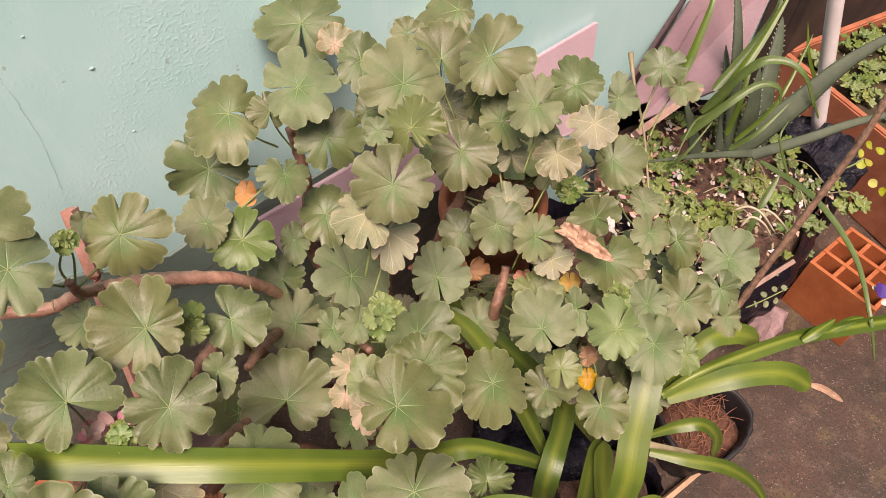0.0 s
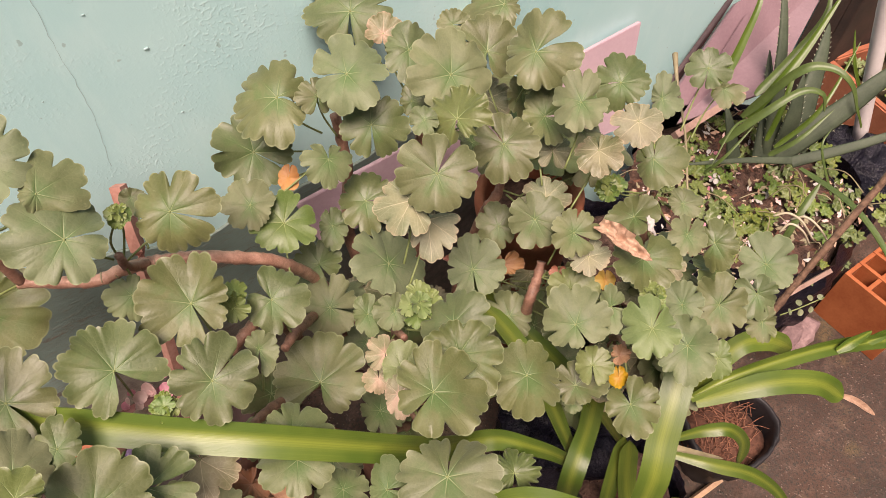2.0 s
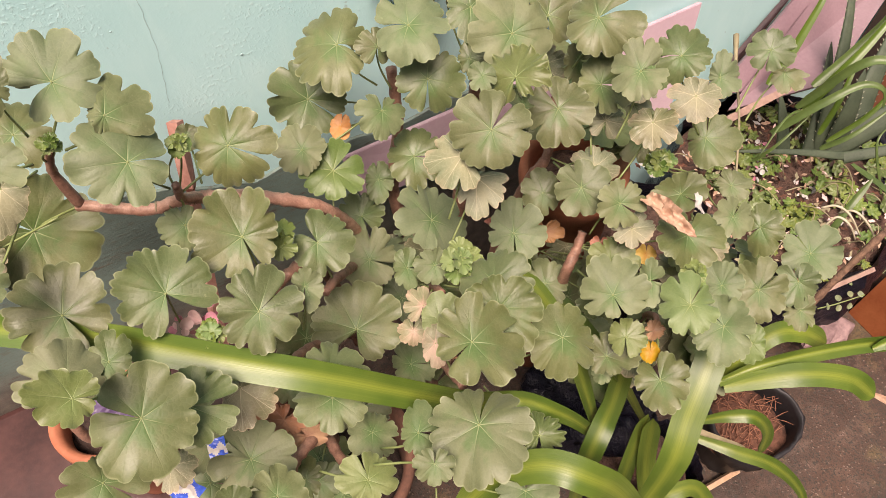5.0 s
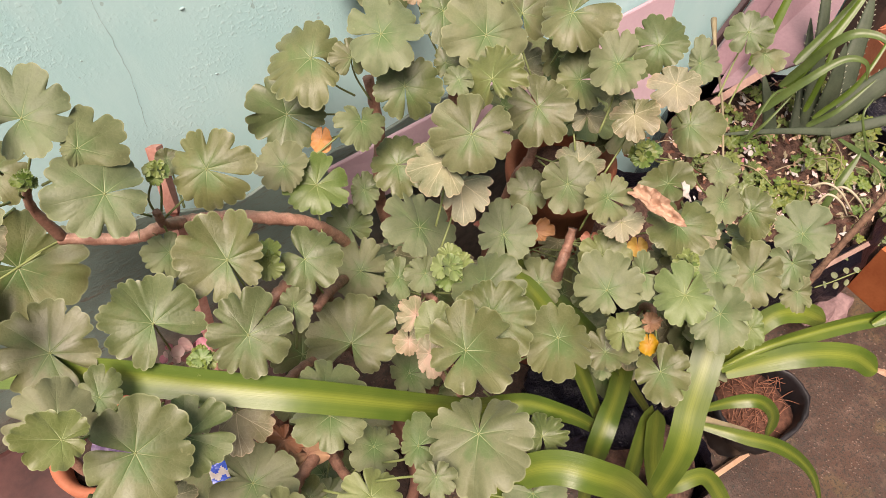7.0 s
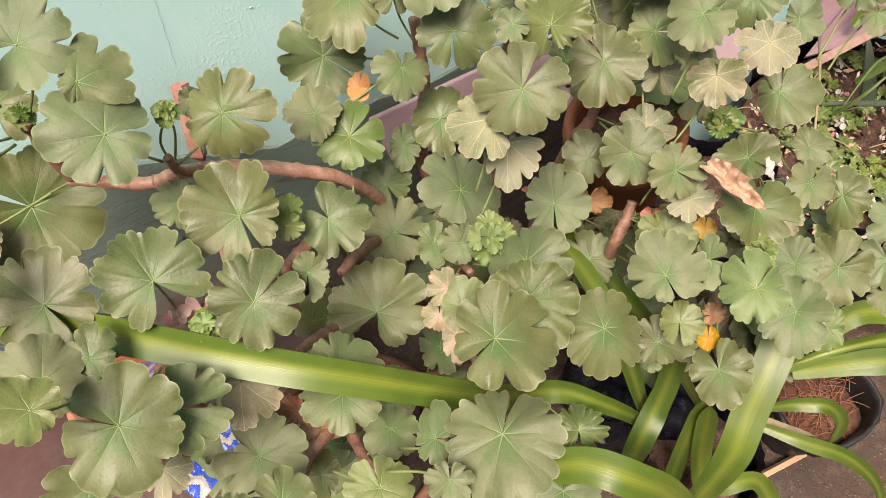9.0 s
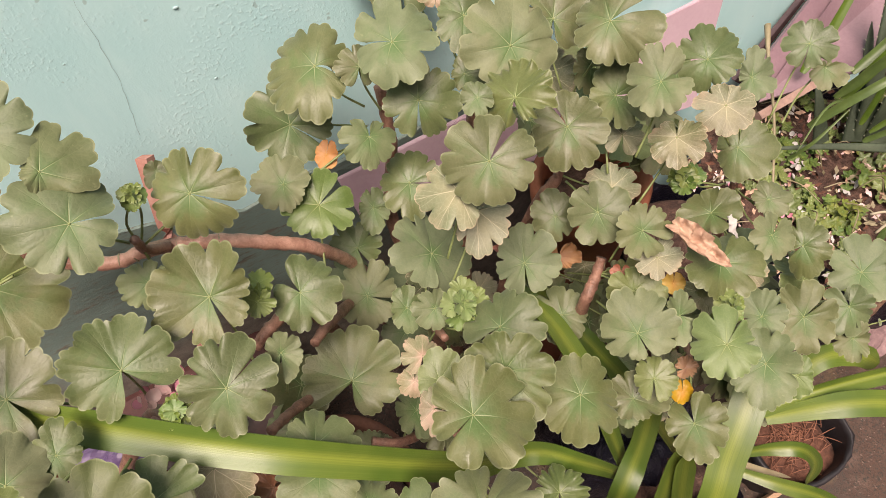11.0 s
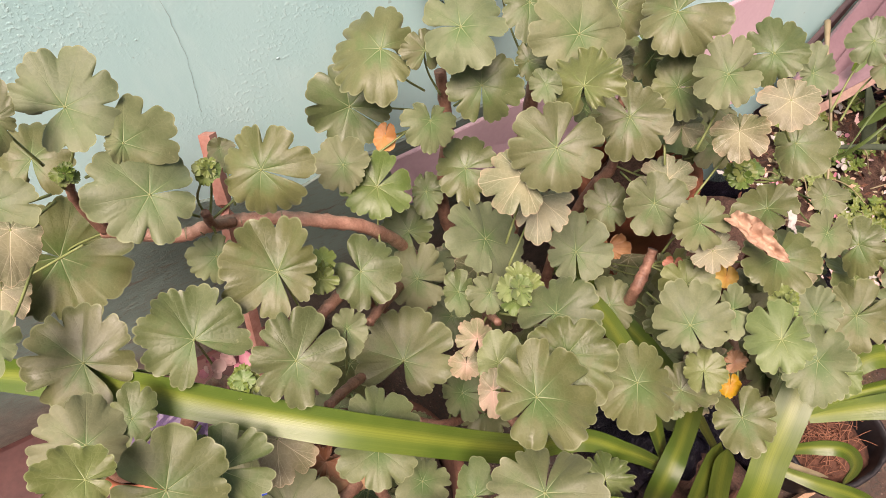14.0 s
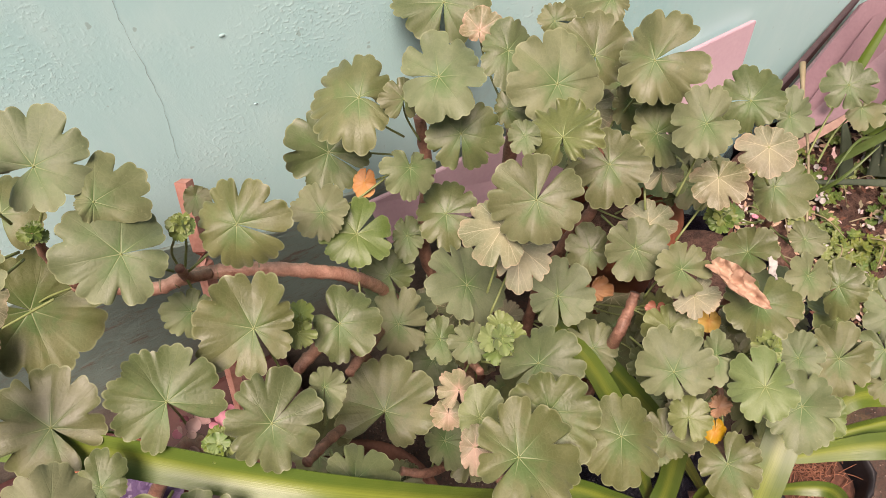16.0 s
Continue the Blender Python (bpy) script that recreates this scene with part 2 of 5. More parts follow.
def concrete():
    k = Nodes("damp_concrete")
    co = k.coords()
    broad, mid, fine = k.noise(4.0, 6.0, 0.65, co), k.noise(22.0, 6.0, 0.7, co), k.noise(170.0, 6.0, 0.75, co)
    col = k.ramp(broad, (0.32, (0.022, 0.012, 0.0085)), (0.68, (0.080, 0.041, 0.028)))
    col = k.mix(k.smooth(mid, 0.48, 0.66, 0.0, 0.75), col, (0.105, 0.064, 0.049))
    col = k.mix(k.smooth(k.noise(55.0, 6.0, 0.7, co), 0.5, 0.66, 0.0, 0.6), col, (0.05, 0.032, 0.024))
    col = k.mix(k.smooth(k.noise(11.0, 5.0, 0.6, co), 0.55, 0.72, 0.0, 0.55), col, (0.10, 0.072, 0.022))
    vor = k.node("ShaderNodeTexVoronoi", Scale=130.0)
    k.link(co, vor.inputs["Vector"])
    grit = k.smooth(vor.outputs["Distance"], 0.1, 0.35, 1.0, 0.0)
    speck = k.math("MULTIPLY", grit, k.smooth(k.noise(35.0, 2.0, 0.5, co), 0.46, 0.56))
    col = k.mix(k.math("MULTIPLY", speck, 0.6), col, (0.27, 0.20, 0.165))
    col = k.mix(k.smooth(fine, 0.5, 0.6, 0.0, 0.9), col, (0.020, 0.021, 0.016))
    k.bump(k.math("ADD", k.math("MULTIPLY", fine, 0.5), k.math("ADD", mid, k.math("MULTIPLY", speck, 0.6))), 0.7, 0.004)
    return k.finish(col, k.smooth(broad, 0.3, 0.7, 0.5, 0.8))


def strap_material():
    """A long glossy blade: lighter stripe along the middle. u: across, v: along."""
    k = Nodes("glossy_strap_leaf")
    uv = k.t.nodes.new("ShaderNodeUVMap")
    sep = k.t.nodes.new("ShaderNodeSeparateXYZ")
    k.link(uv.outputs[0], sep.inputs[0])
    u = sep.outputs[0]
    info = k.t.nodes.new("ShaderNodeObjectInfo").outputs["Random"]
    mapping = k.t.nodes.new("ShaderNodeMapping")
    mapping.inputs["Scale"].default_value = (42.0, 3.0, 1.0)
    k.link(uv.outputs[0], mapping.inputs["Vector"])
    lines = k.noise(1.0, 4.0, 0.6, mapping.outputs[0])
    col = k.mix(k.smooth(k.noise(9.0), 0.35, 0.7), (0.052, 0.095, 0.012), (0.105, 0.150, 0.024))
    col = k.mix(k.smooth(k.math("ABSOLUTE", k.math("SUBTRACT", u, 0.5)), 0.0, 0.28, 0.55, 0.0), col, (0.21, 0.245, 0.036))
    col = k.mix(k.smooth(lines, 0.42, 0.66, 0.0, 0.42), col, (0.05, 0.095, 0.008))
    hsv = k.node("ShaderNodeHueSaturation")
    k.link(col, hsv.inputs["Color"])
    k.link(k.smooth(info, 0.0, 1.0, 0.8, 1.15), hsv.inputs["Value"])
    k.bump(lines, 0.22, 0.001)
    k.finish(hsv.outputs[0], k.smooth(lines, 0.3, 0.7, 0.36, 0.50))
    k.p.inputs["Specular IOR Level"].default_value = 0.55
    return k.m


WALL, DADO, CONCRETE, STRAP = wall_paint(), dado_paint(), concrete(), strap_material()
PLASTER = plain("grey_render", (0.24, 0.216, 0.192), (0.336, 0.312, 0.28), 4.0, 0.85, 0.3)
BARK = plain("brown_geranium_stem", (0.22, 0.095, 0.065), (0.60, 0.355, 0.27), 75.0, 0.36, 0.6, 0.003, 420.0)
# Darker bark for every stem except the thick bare one.
DARKBARK = plain("darker_brown_stem", (0.11, 0.05, 0.034), (0.36, 0.195, 0.14), 80.0, 0.5, 0.7, 0.003, 420.0)
PETIOLE = plain("green_petiole", (0.127, 0.166, 0.0537), (0.215, 0.254, 0.0975), 60.0, 0.5, 0.1)
CLAY = plain("terracotta", (0.24, 0.070, 0.034), (0.40, 0.140, 0.075), 18.0, 0.75, 0.2)
# Darker, duller terracotta for one pot and the chips.
DULLCLAY = plain("dull_terracotta", (0.075, 0.032, 0.022), (0.19, 0.085, 0.055), 22.0, 0.85, 0.4)
BRICK = plain("orange_fired_clay", (0.27, 0.0638, 0.0188), (0.42, 0.128, 0.045), 14.0, 0.7, 0.25)
BEDSOIL = plain("litter_strewn_soil", (0.035, 0.016, 0.012), (0.15, 0.082, 0.06), 60.0, 0.9, 0.9, 0.010, 240.0)
PURPLE = plain("purple_plastic_film", (0.06, 0.035, 0.09), (0.12, 0.08, 0.16), 30.0, 0.5, 0.3, 0.004)
SOIL = plain("dark_soil", (0.013, 0.00635, 0.00491), (0.049, 0.026, 0.0188), 45.0, 0.9, 0.9, 0.012)
COCO = plain("coconut_fibre_soil", (0.050, 0.018, 0.011), (0.150, 0.062, 0.038), 90.0, 0.9, 0.9, 0.008)
MOSS = plain("mossy_soil", (0.022, 0.013, 0.008), (0.07, 0.05, 0.02), 22.0, 0.9, 0.8, 0.008)
PINK = plain("faded_pink_board", (0.44, 0.31, 0.365), (0.54, 0.40, 0.455), 5.0, 0.45, 0.08)
LILAC = plain("lilac_board", (0.165, 0.098, 0.118), (0.25, 0.165, 0.188), 4.0, 0.4, 0.08)
DARKEDGE = plain("dark_board_edge", (0.03, 0.018, 0.022), (0.08, 0.045, 0.05), 30.0, 0.6)
PVC = plain("white_plastic_pipe", (0.527, 0.476, 0.484), (0.646, 0.603, 0.603), 9.0, 0.3, 0.03)
BLACKBAG = plain("black_plastic_film", (0.004, 0.004, 0.008), (0.014, 0.013, 0.024), 60.0, 0.3, 0.9, 0.012, Specular_IOR_Level=0.32)
BLACKPOT = plain("black_rubber_pot", (0.010, 0.009, 0.010), (0.025, 0.022, 0.026), 24.0, 0.5)
ALOE = plain("grey_green_aloe", (0.030, 0.044, 0.028), (0.066, 0.086, 0.054), 26.0, 0.6, 0.15, 0.002, 240.0, Specular_IOR_Level=0.3)
SPINE = plain("pale_aloe_spine", (0.24, 0.252, 0.18), (0.33, 0.33, 0.252), 30.0, 0.5, 0.0)
GRASS = plain("bright_grass_blade", (0.0422, 0.0848, 0.00704), (0.0774, 0.126, 0.0176), 20.0, 0.4, 0.1)
GREY_GRASS = plain("dull_green_blade", (0.046, 0.080, 0.020), (0.085, 0.130, 0.036), 20.0, 0.45, 0.1)
TWIG = plain("brown_twig_bark", (0.06, 0.032, 0.022), (0.25, 0.145, 0.095), 130.0, 0.75, 0.8, 0.003, 500.0)
WOOD = plain("raw_pale_wood", (0.364, 0.224, 0.14), (0.476, 0.322, 0.217), 40.0, 0.6, 0.2)
PINKWOOD = plain("pink_painted_wood", (0.362, 0.155, 0.121), (0.535, 0.293, 0.241), 40.0, 0.6, 0.2)
OLDWOOD = plain("weathered_pinkish_wood", (0.19, 0.11, 0.09), (0.33, 0.22, 0.18), 50.0, 0.75, 0.3)
CREAM = plain("cream_stalk", (0.36, 0.31, 0.22), (0.5, 0.44, 0.33), 60.0, 0.6, 0.1)
PINKWHITE = plain("pale_pink_petal", (0.55, 0.33, 0.33), (0.70, 0.52, 0.49), 30.0, 0.5, 0.0)
MAROON = plain("red_oxide_floor", (0.028, 0.010, 0.010), (0.088, 0.036, 0.033), 11.0, 0.4, 0.3, 0.003, 90.0)
DRY = plain("dry_curled_leaf", (0.27, 0.145, 0.095), (0.52, 0.36, 0.26), 70.0, 0.7, 0.7, 0.004)
PETAL = plain("white_petal", (0.367, 0.347, 0.326), (0.433, 0.413, 0.398), 30.0, 0.5, 0.0)
ROSE = plain("pink_petal", (0.48, 0.15, 0.22), (0.60, 0.27, 0.33), 30.0, 0.5, 0.0)
BLUE = plain("blue_foil_wrapper", (0.02, 0.05, 0.35), (0.05, 0.12, 0.55), 12.0, 0.25, 0.2)
ROTTEN = plain("rotten_brown_wood", (0.018, 0.010, 0.008), (0.06, 0.03, 0.022), 14.0, 0.8, 0.5)
ROCK = plain("pinkish_stone", (0.12, 0.07, 0.075), (0.32, 0.21, 0.21), 30.0, 0.8, 0.7, 0.004)
FIBRE = plain("red_brown_fibre", (0.154, 0.056, 0.0315), (0.315, 0.14, 0.084), 60.0, 0.8, 0.0)
STRAW = plain("straw_stalk", (0.19, 0.158, 0.09), (0.29, 0.247, 0.158), 60.0, 0.6, 0.1)


# ---- mesh helpers ----
def mesh_object(name, verts, faces, material, parent=None, uvs=None, smooth=True, label=""):
    me = bpy.data.meshes.new(name)
    me.from_pydata([tuple(v) for v in verts], [], faces)
    if uvs:
        layer = me.uv_layers.new(name="UVMap")
        idx = np.empty(len(me.loops), dtype=np.int32)
        me.loops.foreach_get("vertex_index", idx)
        layer.data.foreach_set("uv", np.array(uvs, dtype=np.float32)[idx].ravel())
    if smooth:
        me.polygons.foreach_set("use_smooth", [True] * len(me.polygons))
    me.materials.append(material)
    me.update()
    ob = new(name, me)
    if parent:
        ob.parent = parent
    if label:
        ob["label"] = label
    return ob


def part(name, bm, material, parent, label=""):
    me = bpy.data.meshes.new(name)
    bm.to_mesh(me)
    bm.free()
    me.materials.append(material)
    ob = new(name, me)
    ob.parent = parent
    if label:
        ob["label"] = label
    return ob


def thing(name, label, category, group="", kind=""):
    return tagged(new(name), label, category, group, kind)


def spline(points, steps):
    """Smooth points along a Catmull-Rom curve."""
    p = [Vector(q) for q in points]
    p = [p[0] * 2 - p[1], *p, p[-1] * 2 - p[-2]]
    out = []
    for i in range(1, len(p) - 2):
        for j in range(steps):
            t = j / steps
            a, b, c, d = p[i - 1], p[i], p[i + 1], p[i + 2]
            out.append(0.5 * (2 * b + (c - a) * t + (2 * a - 5 * b + 4 * c - d) * t * t + (3 * b - a - 3 * c + d) * t ** 3))
    out.append(p[-2])
    return out


def tube(points, radii, sides=8, steps=6, knots=0.0, seed=0):
    """Verts and faces of a round stem along points; knots: how knobbly."""
    rnd = random.Random(seed)
    line = spline(points, steps)
    verts, faces = [], []
    for i, p in enumerate(line):
        t = (line[min(i + 1, len(line) - 1)] - line[max(i - 1, 0)]).normalized()
        a = t.cross(Vector((0.21, 0.3, 0.93))).normalized()
        b = t.cross(a)
        f = i / (len(line) - 1) * (len(radii) - 1)
        k = min(int(f), len(radii) - 2)
        r = radii[k] + (radii[k + 1] - radii[k]) * (f - k)
        r *= 1 + knots * (0.5 if i % 4 == 0 else -0.15) + knots * rnd.uniform(-0.3, 0.3)
        for s in range(sides):
            w = 2 * math.pi * s / sides
            verts.append(p + (a * math.cos(w) + b * math.sin(w)) * r * (1 + knots * rnd.uniform(-0.2, 0.2)))
        if i:
            for s in range(sides):
                q, s2 = (i - 1) * sides, (s + 1) % sides
                faces.append((q + s, q + s2, q + sides + s2, q + sides + s))
    n = len(verts)
    faces.append(tuple(range(sides))[::-1])
    faces.append(tuple(range(n - sides, n)))
    return verts, faces


FACE = Vector((-0.28, -0.49, 0.83)).normalized()  # the way the open side of the bed looks


def ribbon(points, width, fold=0.1, steps=8, tip=0.25, root=0.1, across=6, face=FACE, thick=0.0012):
    """A long blade along points, folded along its middle, tapering at both ends, with thickness. Gives verts, faces and uvs."""
    line = spline(points, steps)
    n = len(line)
    top, under, uvs = [], [], []
    for i, p in enumerate(line):
        t = (line[min(i + 1, n - 1)] - line[max(i - 1, 0)]).normalized()
        side = t.cross(Vector(face)).normalized()
        up = side.cross(t).normalized()
        f = i / (n - 1)
        w = width * min(1.0, 0.55 + 0.45 * f / root if root else 1.0) * (math.sqrt(max(0.0, (1 - f) / tip)) if f > 1 - tip else 1.0)
        w = max(w, 0.0006)
        for j in range(across + 1):
            x = j / across * 2 - 1
            lift = fold * w * 0.5 * (abs(x) - 0.5)
            q = p + side * x * w / 2 + up * lift
            top.append(q)
            under.append(q - up * thick)
            uvs.append((j / across, f))
    m = across + 1
    faces = []
    k = len(top)
    for i in range(n - 1):
        for j in range(across):
            a, b, c, d = i * m + j, i * m + j + 1, (i + 1) * m + j + 1, (i + 1) * m + j
            faces.append((a, b, c, d))
            faces.append((k + d, k + c, k + b, k + a))
    rim, ruv = [], []
    for edge in (0, across):
        s = 2 * k + len(rim)
        for i in range(n):
            rim += [top[i * m + edge], under[i * m + edge]]
            ruv += [uvs[i * m + edge]] * 2
            if i:
                q = s + 2 * i
                faces.append((q - 2, q, q + 1, q - 1) if edge == 0 else (q, q - 2, q - 1, q + 1))
    return top + under + rim, faces, uvs + uvs + ruv


def box(bm, lo, hi, bevel=0.0, turn=None):
    """A box between two corners, bevelled and turned."""
    lo, hi = Vector(lo), Vector(hi)
    m = Matrix.Translation((lo + hi) / 2) @ Matrix.Diagonal((*(hi - lo), 1))
    got = bmesh.ops.create_cube(bm, size=1, matrix=m)
    if bevel:
        edges = {e for v in got["verts"] for e in v.link_edges}
        bmesh.ops.bevel(bm, geom=list(edges), offset=bevel, segments=2, affect="EDGES", profile=0.6)
    return bm


def lathe(profile, sides=40, wobble=0.0, seed=0):
    """Verts and faces of a turned shape from (radius, height) pairs."""
    rnd = random.Random(seed)
    verts, faces = [], []
    for i, (r, z) in enumerate(profile):
        for s in range(sides):
            w = 2 * math.pi * s / sides
            k = 1 + wobble * math.sin(3 * w + seed) + wobble * rnd.uniform(-0.4, 0.4)
            verts.append((r * k * math.cos(w), r * k * math.sin(w), z))
        if i:
            for s in range(sides):
                s2, q = (s + 1) % sides, (i - 1) * sides
                faces.append((q + s, q + s2, q + sides + s2, q + sides + s))
    return verts, faces


def lumpy(x0, y0, x1, y1, z, step, rough, seed):
    """A sheet of earth with lumps."""
    nx, ny = max(2, int((x1 - x0) / step)), max(2, int((y1 - y0) / step))
    verts, faces = [], []
    for j in range(ny + 1):
        for i in range(nx + 1):
            x, y = x0 + (x1 - x0) * i / nx, y0 + (y1 - y0) * j / ny
            h = noise.fractal(Vector((x * 14 + seed, y * 14, seed)), 0.9, 2.1, 5) * rough
            verts.append((x, y, z + h))
    for j in range(ny):
        for i in range(nx):
            a = j * (nx + 1) + i
            faces.append((a, a + 1, a + nx + 2, a + nx + 1))
    return verts, faces


# ---- structure ----
YW = 0.70
bm = box(bmesh.new(), (-2.4, YW, 0.0), (3.6, YW + 0.2, 2.8))
wall = part("wall_north", bm, WALL, None)
tagged(wall, "turquoise painted rough plaster garden wall", "wall", kind="structure")
CRACK = plain("hairline_crack", (0.26, 0.40, 0.40), (0.36, 0.54, 0.54), 60.0, 0.8, 0.0)
rnd = random.Random(71)
line, z = [], 1.10
while z > 0.78:
    line.append(Vector((-0.018 + 0.02 * noise.noise(Vector((z * 7, 3.1, 0))) + rnd.uniform(-0.0012, 0.0012), YW, z)))
    z -= rnd.uniform(0.006, 0.012)
verts = []
for q in line:
    w = rnd.uniform(0.0001, 0.0004)
    verts += [q + Vector((-w, -0.0005, 0)), q + Vector((w, -0.0005, 0))]
mesh_object("crack", verts, [(2 * i, 2 * i + 1, 2 * i + 3, 2 * i + 2) for i in range(len(line) - 1)], CRACK, wall, label="hairline crack in the paint")
for x, z, r in ((0.075, 0.819, 0.0016), (0.065, 0.918, 0.0022), (0.021, 0.979, 0.0014), (0.105, 0.905, 0.001), (-0.055, 0.902, 0.001), (0.145, 0.99, 0.0013)):
    bm = bmesh.new()
    bmesh.ops.create_icosphere(bm, subdivisions=2, radius=r, matrix=Matrix.Translation((x, YW - r * 0.2, z)) @ Matrix.Diagonal((1.4, 0.5, 0.8, 1)))
    part("pit", bm, CRACK, wall, "dark chip in the paint")
# Unseen walls, added to block low side light so that it falls from above.
for name, lo, hi in (("wall_south_unseen", (-2.4, -2.4, 0.0), (3.6, -2.2, 2.6)), ("wall_west_unseen", (-2.4, -2.2, 0.0), (-2.2, YW, 2.6)), ("wall_east_unseen", (3.4, -2.2, 0.0), (3.6, YW, 2.6))):
    tagged(part(name, box(bmesh.new(), lo, hi), PLASTER, None), "unseen plain wall added to block low sky light", "wall", kind="structure")
bm = bmesh.new()
DADO_TOP = 0.60
tops = [(-2.2 + 0.02 * i, DADO_TOP + 0.07 * min(1.0, max(0.0, (0.04 - (-2.2 + 0.02 * i)) / 0.2)) + 0.022 * noise.fractal(Vector((i * 0.11, 0.3, 0.7)), 0.8, 2.2, 5)) for i in range(142)]
for (x0, z0), (x1, z1) in zip(tops, tops[1:]):
    low, high = [bm.verts.new((x, YW - 0.003, 0.0)) for x in (x0, x1)], [bm.verts.new((x, YW - 0.003, z)) for x, z in ((x1, z1), (x0, z0))]
    back = [bm.verts.new((x, YW - 0.0002, z + 0.003)) for x, z in ((x1, z1), (x0, z0))]
    bm.faces.new(low + high)
    bm.faces.new((high[1], high[0], back[0], back[1]))
bmesh.ops.remove_doubles(bm, verts=bm.verts, dist=0.0001)
tagged(part("trim_dado", bm, DADO, None), "dark dirty peeling painted band low on the wall", "wall base", kind="structure")
v, f = lumpy(-1.0, -1.2, 2.6, 0.75, 0.0, 0.03, 0.004, 3)
floor_near = mesh_object("floor", v, f, CONCRETE)
tagged(floor_near, "damp brown worn concrete patio floor", "floor", kind="structure")
v, f = lumpy(-40, -40, 40, 40, -0.02, 4.0, 0.0, 1)
tagged(mesh_object("ground", v, f, CONCRETE), "plain concrete ground around the patio", "ground", kind="structure")
bm = box(bmesh.new(), (-2.2, 0.08, 0.0), (-0.02, YW - 0.008, 0.30), 0.012)
tagged(part("ledge", bm, MAROON, None), "low red oxide painted cement ledge along the wall", "ledge", kind="structure")


# ---- geranium ----
def blade_mesh(radii, sinus, seed, cup, frill=0.0, deep=1.0, gap=None):
    """A round lobed blade, cut to its middle. radii: to its right, top, left and bottom. sinus: the cut's direction, gap: how wide it stands open, in degrees."""
    rnd = random.Random(seed)
    seg, rings = 217, (0.0, 0.06, 0.14, 0.26, 0.40, 0.54, 0.68, 0.80, 0.90, 0.96, 1.0)
    s0 = radians(sinus)
    notch = [0.0] + [rnd.choice((0.03, 0.06, 0.09, 0.13, 0.2)) * rnd.uniform(1.0, 1.45) * deep for _ in range(6)] + [0.0]
    g = radians(rnd.choice((-14.0, -4.0, 4.0, 12.0, 24.0)) if gap is None else gap)
    wob = [rnd.uniform(0, 6.3) for _ in range(6)]
    wave, ruff = rnd.uniform(0.05, 0.12) + 0.12 * frill, rnd.uniform(0.03, 0.06) + 0.14 * frill
    groove = rnd.uniform(0.012, 0.036)
    tilt = [rnd.gauss(0, 0.075) for _ in range(8)]
    size = sum(radii) / 4
    lob = [rnd.uniform(0.95, 1.06) for _ in range(7)]
    tooth = rnd.uniform(0.05, 0.075) * min(1.0, 0.3 + deep)
    uneven = random.Random(seed * 3 + 1)
    bite = [tooth * uneven.uniform(0.6, 1.7) for _ in range(7)]
    teeth = [rnd.choice((3, 3, 3, 4)) for _ in range(7)]
    curl = [rnd.uniform(-0.14, 0.05) for _ in range(7)]
    crimp = rnd.uniform(0.002, 0.009)
    folds = [rnd.uniform(-0.012, 0.032) for _ in range(7)]
    corner, inner = (rnd.uniform(0.3, 0.42), 0.5) if g > 0.3 else (rnd.uniform(0.14, 0.22), 0.74)
    verts, uvs, faces = [], [], []
    for i, rho in enumerate(rings):
        for s in range(seg + 1):
            u = s / seg
            phi = g / 2 + u * (2 * math.pi - g)
            th = s0 + phi
            c, sn = math.cos(th), math.sin(th)
            a = radii[0] if c >= 0 else radii[2]
            b = radii[1] if sn >= 0 else radii[3]
            base = 1.0 / math.sqrt((c / a) ** 2 + (sn / b) ** 2)
            at = min(u * 7, 6.9999)
            k = int(at)
            x = at - k
            near, bulge = int(round(at)), math.sin(math.pi * x)
            edge = 1.015 - notch[near] * math.exp(-((min(x, 1 - x) / 0.08) ** 2)) - 0.085 * (1 - bulge ** 0.8)
            edge *= 1 + (lob[k] - 1) * bulge
            edge *= 1 + bite[k] * (abs(math.sin(math.pi * (x * teeth[k] + 0.5 * (teeth[k] % 2 == 0)))) ** 0.55 - 0.75)
            way = min(1.0, min(u, 1 - u) * (2 * math.pi - g) / corner)
            edge *= inner + (1 - inner) * math.sqrt(1 - (1 - way) ** 2)
            r = base * rho * (1 + (edge - 1) * (rho ** 3 if way >= 1 else rho))
            swell = rho ** 1.5
            z = cup * size * rho ** 2
            z += wave * size * swell * (math.sin(2 * phi + wob[2]) + 0.5 * math.sin(3 * phi + wob[3]))
            z += ruff * size * rho ** 2.2 * 0.4 * math.sin(5 * phi + wob[1])
            z -= groove * size * rho * (1.2 - rho) * math.exp(-(((x - 0.5) / 0.12) ** 2))
            z += folds[k] * size * rho ** 2 * (math.cos(2 * math.pi * x) - 1)
            z += size * swell * (tilt[k] + (tilt[(k + 1) % 8] - tilt[k]) * x * x * (3 - 2 * x))
            z += ruff * size * rho ** 7 * (0.9 * math.sin(11 * phi + wob[4]) + frill * math.sin(23 * phi + wob[5]))
            z += curl[k] * size * rho ** 4 * bulge + crimp * size * rho ** 3 * math.sin(21 * phi + 5 * noise.noise(Vector((2 * c, 2 * sn, seed))))
            z -= 0.06 * size * (1 - rho) ** 4
            z += 0.05 * size * rho * (u - 0.5)
            z += 0.14 * size * rho * noise.noise(Vector((r * c / size * 1.5, r * sn / size * 1.5, seed * 1.37)))
            verts.append((r * c, r * sn, z))
            uvs.append((u, rho))
    m = seg + 1
    for i in range(len(rings) - 1):
        for s in range(seg):
            a = i * m + s
            faces.append((a, a + m, a + m + 1, a + 1) if i else (a, a + m, a + m + 1))
    return verts, faces, uvs


count = [0]
nodes = {}


